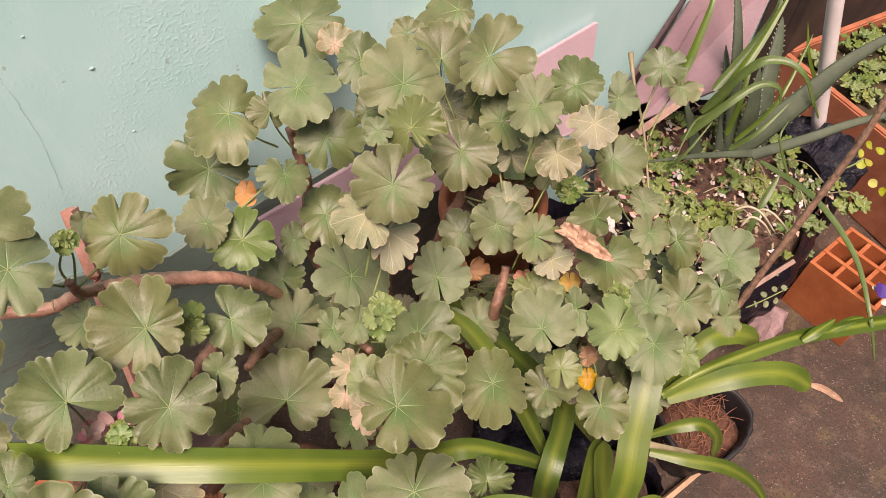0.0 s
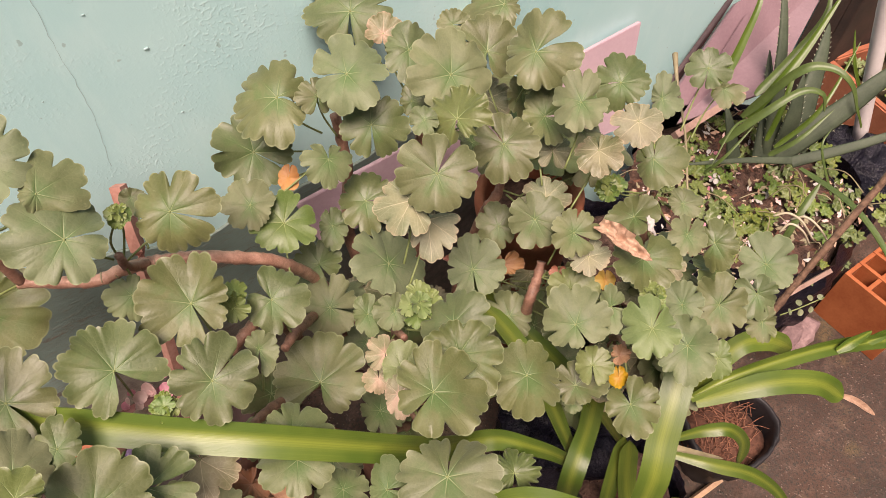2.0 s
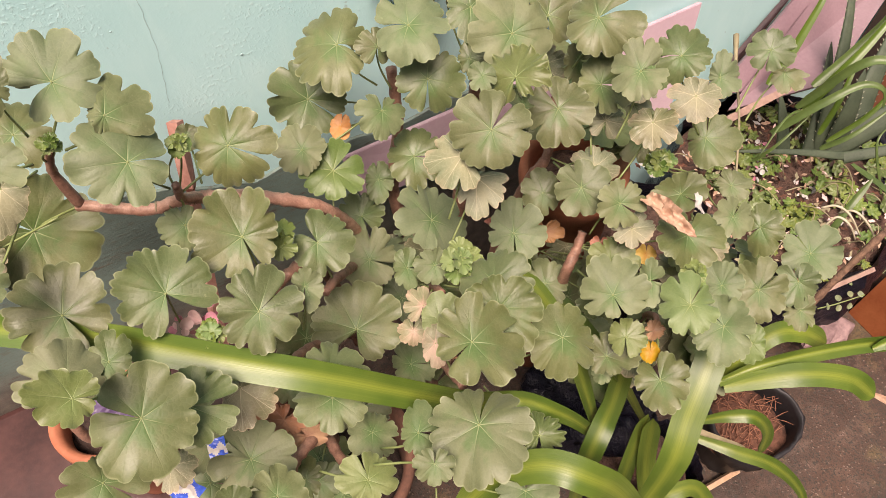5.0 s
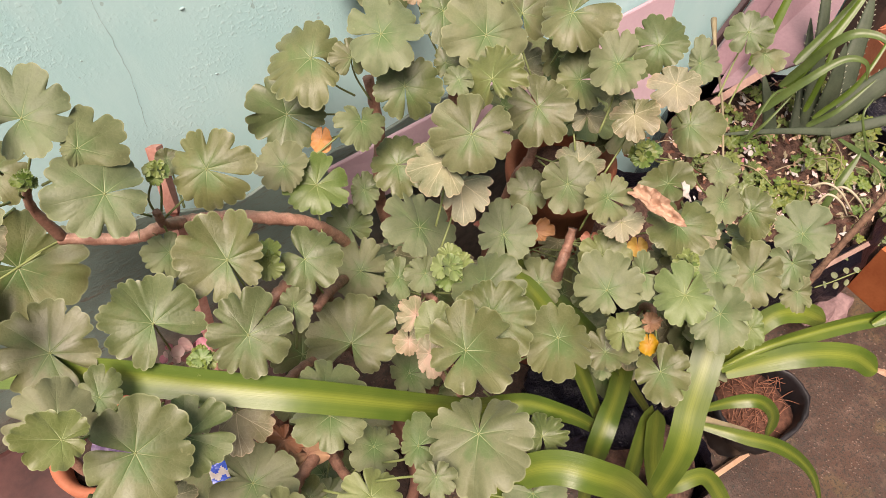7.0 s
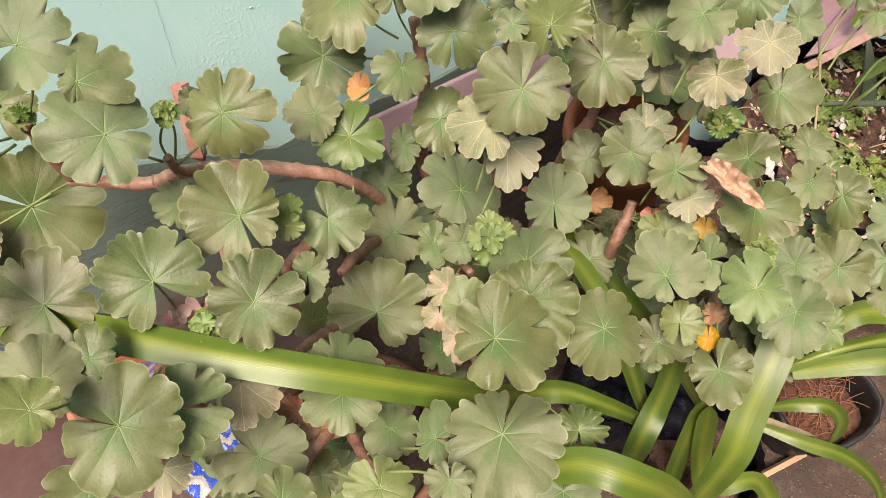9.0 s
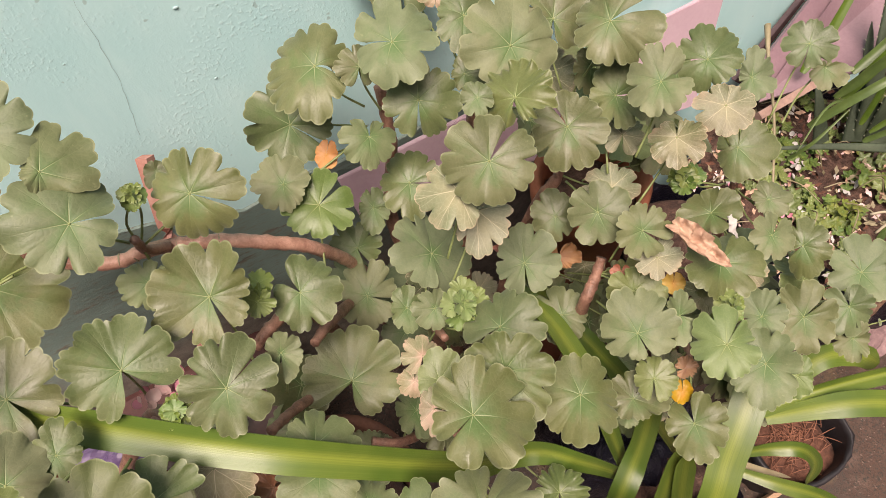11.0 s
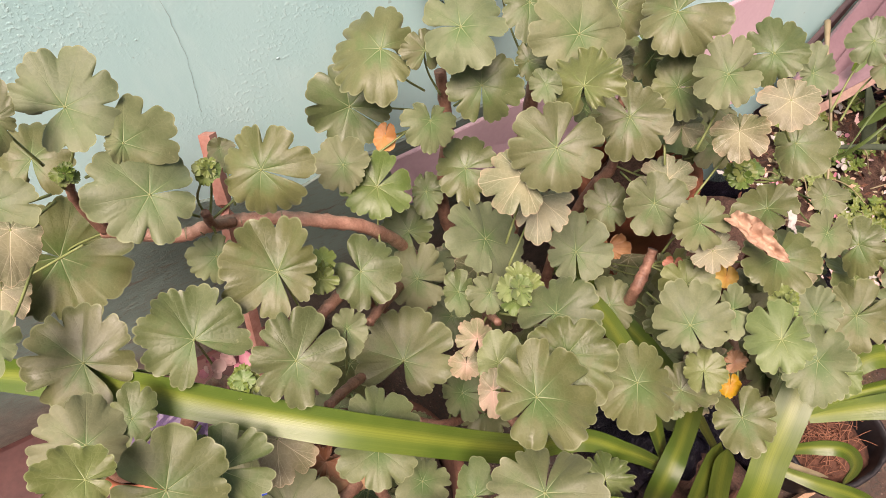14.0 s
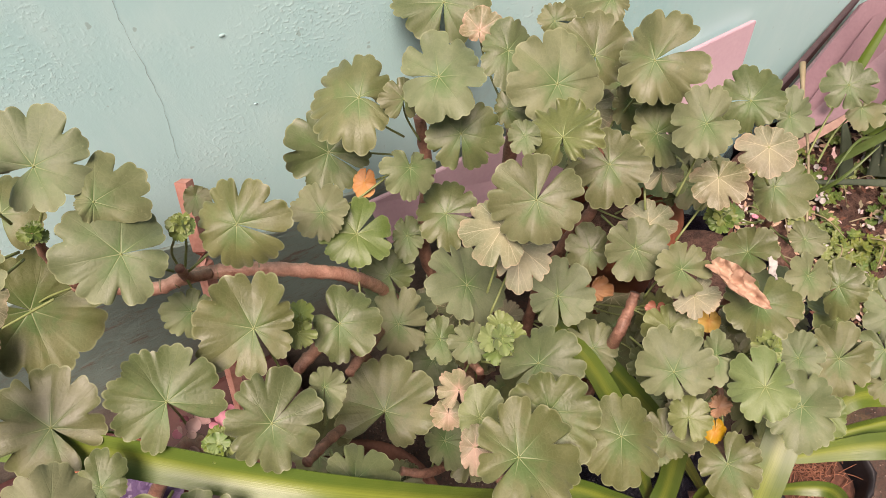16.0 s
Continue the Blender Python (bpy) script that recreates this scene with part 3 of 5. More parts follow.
def leaf(plant, at, normal, right, radii, sinus, look_of, petiole=True, frill=0.0, deep=1.0, gap=None):
    """One blade of a plant, facing normal, and its stalk down to the nearest wood."""
    count[0] += 1
    seed = count[0]
    rnd = random.Random(seed * 7)
    n, x = Vector(normal).normalized(), Vector(right)
    x = (x - n * x.dot(n)).normalized()
    y = n.cross(x)
    cup = rnd.uniform(-0.2, 0.14) if look_of != "bud" else rnd.uniform(0.1, 0.32)
    verts, faces, uvs = blade_mesh(radii, sinus, seed, cup, frill, deep, gap)
    ob = mesh_object("leaf", verts, faces, LEAF[look_of], plant, uvs)
    ob.matrix_basis = Matrix.Translation(at) @ Matrix((x, y, n)).transposed().to_4x4()
    if look_of != "green":
        ob["label"] = {"young": "fresh light green leaf", "bud": "tight bright green unfolding leaf", "faded": "faded leaf with tan veins", "blush": "leaf turning pinkish tan", "orange": "dying orange leaf", "brown": "shrivelled brown leaf"}.get(look_of, "small leaf")
    if petiole:
        a = Vector(at)
        ends = nodes.get(plant.name, [])
        near = min(ends, key=lambda q: (q - a).length + 0.6 * max(0, q.z - a.z)) if ends else a + Vector((0, 0.02, -0.1))
        way = near - a
        if way.length > 0.085:
            way = way.normalized() * 0.085
        mid = a + way * 0.45 - n * 0.02
        inv = ob.matrix_basis.inverted()
        v, f = tube([inv @ (a - n * 0.001), inv @ (a - n * 0.012 + way * 0.08), inv @ mid, inv @ (a + way)], (0.0009, 0.0011, 0.0014), 5, 4)
        mesh_object("petiole", v, f, PETIOLE, ob)
    return ob


def shoot(plant, at, normal, right, radii):
    """A tight tip of crinkled unfolding leaves."""
    rnd = random.Random(int(abs(at[0]) * 9000))
    n, x = Vector(normal).normalized(), Vector(right).normalized()
    y = n.cross(x)
    for i in range(5):
        w = i * 1.55 + rnd.uniform(-0.3, 0.3)
        out = (x * math.cos(w) * (radii[0] + radii[2]) + y * math.sin(w) * (radii[1] + radii[3])) * 0.5
        k = 0.55 if i < 4 else 0.05
        face = (n * 0.8 + out.normalized() * rnd.uniform(0.2, 0.6)).normalized()
        size = out.length * rnd.uniform(0.68, 0.88)
        leaf(plant, Vector(at) + out * k + n * (0.004 if i == 4 else rnd.uniform(-0.006, 0.002)), face, x, [size * rnd.uniform(0.8, 1.1) for _ in range(4)], math.degrees(w) + 180, "bud", i % 3 == 0, 0.18)


west = thing("geranium_plant", "bushy geranium with round grey-green leaves on bare woody stems", "plant", "geraniums by the wall")
middle = thing("geranium_plant", "tall geranium with round scalloped leaves against the turquoise wall", "plant", "geraniums by the wall")
east = thing("geranium_plant", "low geranium with small fresh and faded leaves beside strap-leaved plants", "plant", "geraniums by the wall")


def stem(plant, points, radii, label=""):
    v, f = tube(points, [r * 0.78 for r in radii], 10, 9, 0.2, len(points) * 7 + int(abs(points[0][0]) * 1000))
    if label:
        line = spline(points, 9)
        for i in range(3, len(line) - 12, 4):
            way = (line[i + 1] - line[i]).normalized()
            a = way.cross(Vector((0.21, 0.3, 0.93))).normalized()
            b, rnd = way.cross(a), random.Random(i)
            start, span, r = rnd.uniform(0, 6.3), rnd.uniform(2.2, 4.4), radii[0] * 0.8
            ring = [line[i] + way * 0.002 * math.sin(3 * q) + (a * math.cos(start + span * q) + b * math.sin(start + span * q)) * r * 1.03 for q in (0, 0.25, 0.5, 0.75, 1)]
            rv, rf = tube(ring, (0.0006, 0.0013, 0.0006), 5, 4)
            mesh_object("leaf_scar", rv, rf, STRAW, plant)
    mesh_object("stem", v, f, BARK if label else DARKBARK, plant, label=label)
    nodes.setdefault(plant.name, []).extend(spline(points, 3)[2:])


stem(west, [(-0.156, 0.551, 0.826), (-0.096, 0.513, 0.824), (-0.066, 0.510, 0.823), (-0.037, 0.507, 0.816), (0.003, 0.495, 0.807), (0.044, 0.483, 0.786), (0.082, 0.482, 0.747), (0.129, 0.506, 0.630), (0.165, 0.500, 0.469)], (0.008, 0.009, 0.0095, 0.0095, 0.011), "thick bare woody stem with leaf scars")
stem(west, [(-0.093, 0.342, 0.812), (-0.120, 0.385, 0.760), (-0.181, 0.402, 0.661), (-0.247, 0.430, 0.508)], (0.007, 0.009, 0.01, 0.012))
stem(west, [(-0.014, 0.394, 0.767), (0.009, 0.401, 0.777), (0.037, 0.421, 0.748), (0.070, 0.458, 0.599), (0.085, 0.463, 0.428)], (0.007, 0.008, 0.009, 0.011))
stem(west, [(-0.059, 0.479, 0.878), (-0.059, 0.496, 0.840), (-0.043, 0.505, 0.820)], (0.005, 0.006, 0.007))
stem(west, [(-0.147, 0.540, 0.917), (-0.158, 0.554, 0.875), (-0.153, 0.549, 0.826)], (0.005, 0.006, 0.008))
stem(west, [(-0.080, 0.236, 0.672), (-0.066, 0.255, 0.663), (-0.042, 0.270, 0.653), (-0.025, 0.295, 0.601), (-0.012, 0.333, 0.404)], (0.007, 0.008, 0.009, 0.01, 0.012))
stem(west, [(-0.016, 0.211, 0.651), (-0.023, 0.248, 0.623), (-0.024, 0.291, 0.600), (-0.020, 0.354, 0.530), (-0.027, 0.390, 0.373)], (0.006, 0.008, 0.009, 0.01))
stem(west, [(-0.252, 0.396, 0.716), (-0.249, 0.391, 0.645), (-0.208, 0.437, 0.529), (-0.172, 0.437, 0.364)], (0.007, 0.008, 0.01, 0.012))
stem(middle, [(-0.034, 0.322, 0.743), (-0.000, 0.351, 0.697), (0.058, 0.410, 0.568), (0.139, 0.460, 0.415)], (0.006, 0.007, 0.008, 0.011))
stem(middle, [(0.037, 0.389, 0.729), (0.064, 0.416, 0.704), (0.120, 0.492, 0.573), (0.166, 0.492, 0.406)], (0.006, 0.008, 0.009, 0.011))
stem(middle, [(0.223, 0.581, 0.827), (0.217, 0.557, 0.752), (0.196, 0.539, 0.642), (0.222, 0.517, 0.493), (0.239, 0.461, 0.345)], (0.008, 0.010, 0.012, 0.013))
stem(middle, [(0.414, 0.493, 0.785), (0.404, 0.478, 0.750), (0.375, 0.442, 0.722), (0.355, 0.448, 0.673), (0.325, 0.457, 0.541), (0.288, 0.436, 0.341)], (0.006, 0.008, 0.010, 0.011))
stem(middle, [(0.315, 0.530, 0.831), (0.313, 0.532, 0.760), (0.292, 0.516, 0.651), (0.273, 0.490, 0.489)], (0.009, 0.011, 0.012, 0.013))
stem(middle, [(0.154, 0.329, 0.721), (0.161, 0.364, 0.672), (0.181, 0.382, 0.522), (0.206, 0.372, 0.344)], (0.005, 0.007, 0.008, 0.01))
stem(middle, [(0.113, 0.215, 0.739), (0.116, 0.248, 0.711), (0.127, 0.287, 0.666), (0.167, 0.346, 0.556), (0.206, 0.372, 0.344)], (0.006, 0.007, 0.009, 0.01))
stem(middle, [(0.047, 0.316, 0.593), (0.077, 0.305, 0.570), (0.133, 0.329, 0.479), (0.199, 0.359, 0.334)], (0.006, 0.007, 0.008, 0.01))
stem(east, [(0.367, 0.339, 0.683), (0.352, 0.328, 0.661), (0.334, 0.318, 0.639), (0.346, 0.333, 0.508), (0.354, 0.340, 0.324)], (0.007, 0.009, 0.010, 0.011))
stem(east, [(0.557, 0.334, 0.701), (0.559, 0.334, 0.678), (0.573, 0.330, 0.560), (0.534, 0.315, 0.388)], (0.006, 0.006, 0.008, 0.01))
stem(east, [(0.521, 0.207, 0.617), (0.505, 0.228, 0.567), (0.483, 0.261, 0.462), (0.456, 0.303, 0.327)], (0.006, 0.006, 0.008, 0.01))
stem(east, [(0.400, 0.198, 0.607), (0.427, 0.228, 0.584), (0.462, 0.272, 0.464), (0.441, 0.311, 0.328)], (0.005, 0.006, 0.008, 0.01))

leaf(west, (-0.113, 0.525, 0.996), (-0.081, -0.625, 0.776), (0.909, -0.366, -0.200), (0.038, 0.046, 0.039, 0.033), -150, 'green', gap=30, deep=1.25)
leaf(west, (-0.085, 0.457, 0.949), (0.200, -0.554, 0.808), (0.872, -0.275, -0.405), (0.033, 0.047, 0.048, 0.038), 15, 'green', gap=4, deep=1.25)
leaf(west, (-0.086, 0.492, 0.974), (0.323, -0.435, 0.840), (0.824, -0.308, -0.476), (0.040, 0.044, 0.013, 0.015), -83, 'green')
leaf(west, (-0.176, 0.593, 0.903), (0.040, -0.404, 0.914), (0.888, -0.406, -0.218), (0.035, 0.039, 0.030, 0.038), -83, 'green')
leaf(west, (-0.184, 0.477, 0.979), (0.203, -0.559, 0.804), (0.872, -0.271, -0.408), (0.034, 0.025, 0.025, 0.030), 160, 'green')
leaf(west, (-0.150, 0.501, 1.026), (0.232, -0.674, 0.702), (0.877, -0.168, -0.451), (0.013, 0.028, 0.021, 0.027), -91, 'green')
leaf(west, (-0.179, 0.459, 0.966), (0.181, -0.633, 0.753), (0.885, -0.229, -0.406), (0.021, 0.010, 0.021, 0.039), 91, 'faded')
leaf(west, (-0.214, 0.580, 0.782), (0.290, -0.750, 0.595), (0.849, -0.388, -0.359), (0.068, 0.060, 0.058, 0.068), 165, 'green', gap=10)
leaf(west, (-0.262, 0.547, 0.809), (0.284, -0.607, 0.742), (0.851, -0.197, -0.486), (0.026, 0.022, 0.018, 0.043), 93, 'faded')
leaf(west, (-0.212, 0.389, 0.946), (0.352, -0.290, 0.890), (0.809, -0.384, -0.445), (0.015, 0.022, 0.023, 0.034), 104, 'green')
leaf(west, (-0.188, 0.395, 0.869), (0.060, -0.420, 0.905), (0.849, -0.269, -0.455), (0.038, 0.048, 0.046, 0.039), -35, 'green', gap=14)
leaf(west, (-0.103, 0.367, 0.877), (0.101, -0.463, 0.880), (0.885, -0.363, -0.293), (0.041, 0.044, 0.041, 0.037), -52, 'green', gap=52, deep=0.7)
leaf(west, (-0.194, 0.320, 0.884), (0.259, -0.447, 0.856), (0.848, -0.320, -0.423), (0.028, 0.037, 0.037, 0.027), -83, 'green')
leaf(west, (-0.164, 0.331, 0.870), (0.124, -0.384, 0.915), (0.877, -0.389, -0.282), (0.018, 0.027, 0.017, 0.020), -180, 'green')
leaf(west, (-0.175, 0.266, 0.948), (0.360, -0.097, 0.928), (0.812, -0.458, -0.362), (0.016, 0.022, 0.029, 0.022), 6, 'young')
leaf(west, (-0.150, 0.260, 0.889), (0.234, -0.478, 0.847), (0.857, -0.310, -0.412), (0.043, 0.043, 0.036, 0.048), 167, 'green', gap=6, frill=0.15)
leaf(west, (-0.119, 0.268, 0.857), (0.441, -0.344, 0.829), (0.764, -0.340, -0.548), (0.040, 0.035, 0.028, 0.031), 14, 'green')
leaf(west, (-0.082, 0.294, 0.796), (0.013, -0.433, 0.901), (0.891, -0.404, -0.207), (0.037, 0.009, 0.015, 0.039), 97, 'faded', gap=10)
shoot(west, (-0.084, 0.331, 0.846), (-0.060, -0.236, 0.970), (0.882, -0.468, -0.059), (0.012, 0.014, 0.010, 0.010))
shoot(west, (-0.041, 0.483, 0.922), (0.110, -0.561, 0.820), (0.891, -0.310, -0.332), (0.010, 0.009, 0.009, 0.010))
leaf(west, (-0.001, 0.474, 0.908), (-0.195, -0.616, 0.763), (0.897, -0.427, -0.115), (0.045, 0.038, 0.033, 0.039), -15, 'green', gap=6, deep=1.25)
leaf(west, (-0.067, 0.455, 0.847), (-0.148, -0.570, 0.808), (0.897, -0.421, -0.132), (0.020, 0.019, 0.027, 0.024), -0, 'green', frill=0.15)
leaf(west, (-0.026, 0.613, 0.809), (-0.005, -0.503, 0.864), (0.897, -0.385, -0.219), (0.018, 0.012, 0.013, 0.022), 2, 'green')
shoot(west, (-0.137, 0.503, 0.954), (0.234, -0.551, 0.801), (0.862, -0.263, -0.433), (0.008, 0.007, 0.009, 0.008))
leaf(middle, (0.156, 0.574, 0.895), (-0.150, -0.251, 0.956), (0.873, -0.487, 0.009), (0.033, 0.053, 0.054, 0.053), -4, 'green', gap=20, deep=0.7)
leaf(middle, (0.122, 0.609, 0.798), (-0.128, -0.732, 0.669), (0.922, -0.337, -0.192), (0.047, 0.051, 0.051, 0.044), -30, 'green', gap=4, deep=0.7)
leaf(middle, (0.081, 0.531, 0.804), (-0.294, -0.358, 0.886), (0.848, -0.526, 0.069), (0.027, 0.033, 0.034, 0.027), -59, 'green')
leaf(middle, (0.179, 0.516, 0.833), (0.152, -0.598, 0.787), (0.887, -0.268, -0.376), (0.030, 0.019, 0.031, 0.032), 95, 'green', gap=22)
leaf(middle, (0.106, 0.505, 0.781), (0.020, -0.418, 0.908), (0.890, -0.407, -0.207), (0.038, 0.041, 0.042, 0.037), 48, 'young', gap=12)
leaf(middle, (0.192, 0.546, 0.897), (-0.069, -0.688, 0.722), (0.918, -0.328, -0.224), (0.016, 0.021, 0.024, 0.022), -90, 'green')
leaf(middle, (0.219, 0.523, 0.932), (-0.301, -0.269, 0.915), (0.839, -0.531, 0.120), (0.041, 0.045, 0.038, 0.043), 176, 'green', gap=5, deep=1.25)
leaf(middle, (0.229, 0.499, 0.872), (-0.298, -0.595, 0.746), (0.873, -0.487, -0.040), (0.043, 0.035, 0.034, 0.038), -89, 'green', gap=8)
leaf(middle, (0.207, 0.495, 0.761), (-0.257, -0.327, 0.909), (0.856, -0.515, 0.057), (0.036, 0.040, 0.032, 0.040), -5, 'green', gap=8)
leaf(middle, (0.171, 0.529, 0.701), (-0.264, -0.421, 0.868), (0.861, -0.508, 0.016), (0.020, 0.024, 0.017, 0.034), -1, 'green')
leaf(middle, (0.136, 0.513, 0.662), (-0.250, -0.431, 0.867), (0.866, -0.500, 0.000), (0.031, 0.031, 0.035, 0.021), -60, 'green', gap=14)
leaf(middle, (0.119, 0.458, 0.642), (-0.215, -0.470, 0.856), (0.877, -0.479, -0.043), (0.036, 0.044, 0.039, 0.041), -12, 'green', gap=8)
leaf(middle, (0.045, 0.403, 0.805), (-0.046, -0.492, 0.870), (0.896, -0.405, -0.182), (0.039, 0.035, 0.024, 0.036), 138, 'green')
leaf(middle, (-0.024, 0.399, 0.868), (-0.047, -0.491, 0.870), (0.896, -0.406, -0.180), (0.033, 0.046, 0.049, 0.040), -60, 'green', gap=12)
leaf(middle, (-0.039, 0.313, 0.874), (0.046, -0.535, 0.843), (0.896, -0.350, -0.271), (0.037, 0.041, 0.033, 0.036), 48, 'green', gap=3, deep=1.25, frill=0.2)
leaf(middle, (0.054, 0.354, 0.684), (-0.089, -0.170, 0.981), (0.878, -0.478, -0.003), (0.055, 0.058, 0.053, 0.040), -105, 'green', gap=46, deep=0.7)
leaf(middle, (-0.002, 0.269, 0.796), (0.204, -0.336, 0.920), (0.860, -0.388, -0.332), (0.040, 0.029, 0.025, 0.021), -88, 'green')
leaf(middle, (-0.010, 0.253, 0.775), (0.048, -0.047, 0.998), (0.882, -0.466, -0.065), (0.036, 0.017, 0.039, 0.032), 92, 'green')
leaf(middle, (0.007, 0.330, 0.853), (-0.230, -0.606, 0.762), (0.889, -0.449, -0.088), (0.018, 0.019, 0.012, 0.026), -91, 'green')
shoot(middle, (0.012, 0.408, 0.829), (0.219, -0.528, 0.821), (0.865, -0.285, -0.414), (0.012, 0.014, 0.008, 0.021))
leaf(middle, (0.227, 0.368, 0.913), (-0.368, -0.489, 0.791), (0.837, -0.545, 0.052), (0.041, 0.040, 0.042, 0.039), 58, 'green', gap=14, deep=1.25)
leaf(middle, (0.307, 0.458, 0.933), (-0.194, -0.606, 0.772), (0.896, -0.431, -0.112), (0.044, 0.048, 0.048, 0.036), 10, 'green')
leaf(middle, (0.275, 0.404, 0.931), (-0.531, 0.017, 0.847), (0.709, -0.540, 0.455), (0.034, 0.038, 0.033, 0.024), -103, 'young', frill=0.7)
leaf(middle, (0.341, 0.404, 0.857), (-0.308, -0.351, 0.884), (0.843, -0.532, 0.082), (0.040, 0.037, 0.034, 0.043), 120, 'green', gap=8)
leaf(middle, (0.283, 0.501, 0.877), (-0.399, -0.455, 0.796), (0.821, -0.564, 0.089), (0.031, 0.022, 0.013, 0.019), -2, 'green')
leaf(middle, (0.248, 0.421, 0.931), (-0.213, -0.361, 0.908), (0.868, -0.496, 0.006), (0.014, 0.015, 0.015, 0.018), -2, 'green')
leaf(middle, (0.202, 0.378, 0.880), (-0.383, -0.350, 0.855), (0.816, -0.562, 0.136), (0.022, 0.026, 0.040, 0.036), 59, 'faded')
leaf(middle, (0.224, 0.381, 0.830), (-0.321, -0.396, 0.860), (0.843, -0.534, 0.069), (0.033, 0.008, 0.024, 0.044), 90, 'faded', gap=12)
leaf(middle, (0.194, 0.423, 0.724), (0.389, -0.359, 0.848), (0.792, -0.340, -0.507), (0.052, 0.050, 0.054, 0.044), -81, 'green', gap=4)
leaf(middle, (0.285, 0.376, 0.690), (-0.340, -0.390, 0.855), (0.836, -0.543, 0.085), (0.042, 0.044, 0.033, 0.037), -85, 'green', gap=8)
leaf(middle, (0.338, 0.395, 0.719), (-0.379, -0.419, 0.825), (0.825, -0.558, 0.096), (0.022, 0.032, 0.028, 0.029), -21, 'green')
leaf(middle, (0.352, 0.349, 0.771), (-0.488, -0.428, 0.761), (0.776, -0.611, 0.154), (0.036, 0.032, 0.032, 0.035), -40, 'green')
leaf(middle, (0.391, 0.373, 0.760), (-0.218, -0.469, 0.856), (0.876, -0.480, -0.040), (0.033, 0.026, 0.030, 0.018), -90, 'faded')
leaf(middle, (0.142, 0.393, 0.695), (0.078, -0.338, 0.938), (0.882, -0.416, -0.223), (0.019, 0.026, 0.018, 0.028), 2, 'green')
leaf(middle, (0.157, 0.352, 0.745), (-0.109, -0.578, 0.809), (0.902, -0.400, -0.164), (0.016, 0.020, 0.025, 0.023), -1, 'green')
shoot(middle, (0.178, 0.332, 0.766), (-0.008, -0.435, 0.900), (0.892, -0.410, -0.191), (0.021, 0.022, 0.020, 0.022))
leaf(middle, (0.194, 0.292, 0.770), (-0.341, 0.027, 0.939), (0.814, -0.492, 0.310), (0.043, 0.037, 0.040, 0.025), -150, 'green', gap=8)
leaf(middle, (0.311, 0.326, 0.619), (-0.388, -0.221, 0.895), (0.803, -0.557, 0.211), (0.030, 0.034, 0.040, 0.034), 179, 'green')
leaf(middle, (0.154, 0.227, 0.846), (-0.242, -0.291, 0.926), (0.857, -0.511, 0.063), (0.040, 0.030, 0.034, 0.053), 180, 'green', frill=0.35, deep=1.5)
leaf(middle, (0.112, 0.206, 0.858), (0.174, -0.098, 0.980), (0.867, -0.457, -0.200), (0.052, 0.043, 0.032, 0.041), -134, 'green', gap=4, deep=1.25, frill=0.2)
leaf(middle, (0.122, 0.316, 0.739), (-0.367, -0.524, 0.768), (0.842, -0.539, 0.034), (0.016, 0.022, 0.021, 0.020), -90, 'blush')
leaf(middle, (0.109, 0.315, 0.693), (-0.113, -0.348, 0.931), (0.882, -0.466, -0.067), (0.016, 0.016, 0.018, 0.017), 89, 'blush')
leaf(middle, (0.113, 0.262, 0.804), (0.066, -0.379, 0.923), (0.884, -0.407, -0.229), (0.023, 0.029, 0.018, 0.026), -179, 'young')
leaf(middle, (0.096, 0.243, 0.803), (-0.317, -0.365, 0.876), (0.841, -0.534, 0.081), (0.019, 0.019, 0.013, 0.024), 1, 'blush')
leaf(middle, (0.213, 0.194, 0.789), (-0.006, -0.046, 0.999), (0.883, -0.469, -0.016), (0.033, 0.038, 0.032, 0.044), 82, 'green')
leaf(middle, (0.108, 0.325, 0.585), (0.180, -0.200, 0.963), (0.864, -0.436, -0.252), (0.035, 0.034, 0.027, 0.034), 3, 'green')
leaf(middle, (0.433, 0.483, 0.826), (-0.393, -0.689, 0.609), (0.858, -0.513, -0.026), (0.021, 0.024, 0.018, 0.030), 0, 'green')
leaf(east, (0.411, 0.368, 0.909), (-0.460, -0.122, 0.879), (0.761, -0.565, 0.320), (0.029, 0.037, 0.031, 0.033), 18, 'green', gap=24)
leaf(east, (0.490, 0.384, 0.885), (-0.396, -0.279, 0.875), (0.804, -0.566, 0.184), (0.034, 0.039, 0.030, 0.028), 175, 'green', gap=5)
leaf(east, (0.603, 0.398, 0.793), (-0.478, -0.438, 0.761), (0.783, -0.606, 0.143), (0.028, 0.034, 0.013, 0.028), 157, 'green')
leaf(east, (0.480, 0.339, 0.866), (-0.323, -0.455, 0.830), (0.848, -0.528, 0.040), (0.029, 0.020, 0.031, 0.030), 91, 'faded')
leaf(east, (0.545, 0.344, 0.761), (-0.383, -0.298, 0.874), (0.811, -0.561, 0.164), (0.044, 0.032, 0.021, 0.041), 79, 'green', gap=6)
leaf(east, (0.431, 0.345, 0.844), (-0.461, -0.202, 0.864), (0.766, -0.582, 0.273), (0.028, 0.017, 0.027, 0.032), 87, 'faded', gap=14)
leaf(east, (0.415, 0.420, 0.846), (-0.205, -0.546, 0.812), (0.886, -0.456, -0.082), (0.039, 0.037, 0.025, 0.037), 0, 'green', gap=10)
shoot(east, (0.468, 0.341, 0.760), (-0.475, -0.066, 0.878), (0.749, -0.554, 0.364), (0.014, 0.014, 0.020, 0.016))
leaf(east, (0.475, 0.301, 0.738), (-0.493, 0.108, 0.863), (0.732, -0.485, 0.479), (0.034, 0.028, 0.036, 0.026), -48, 'green')
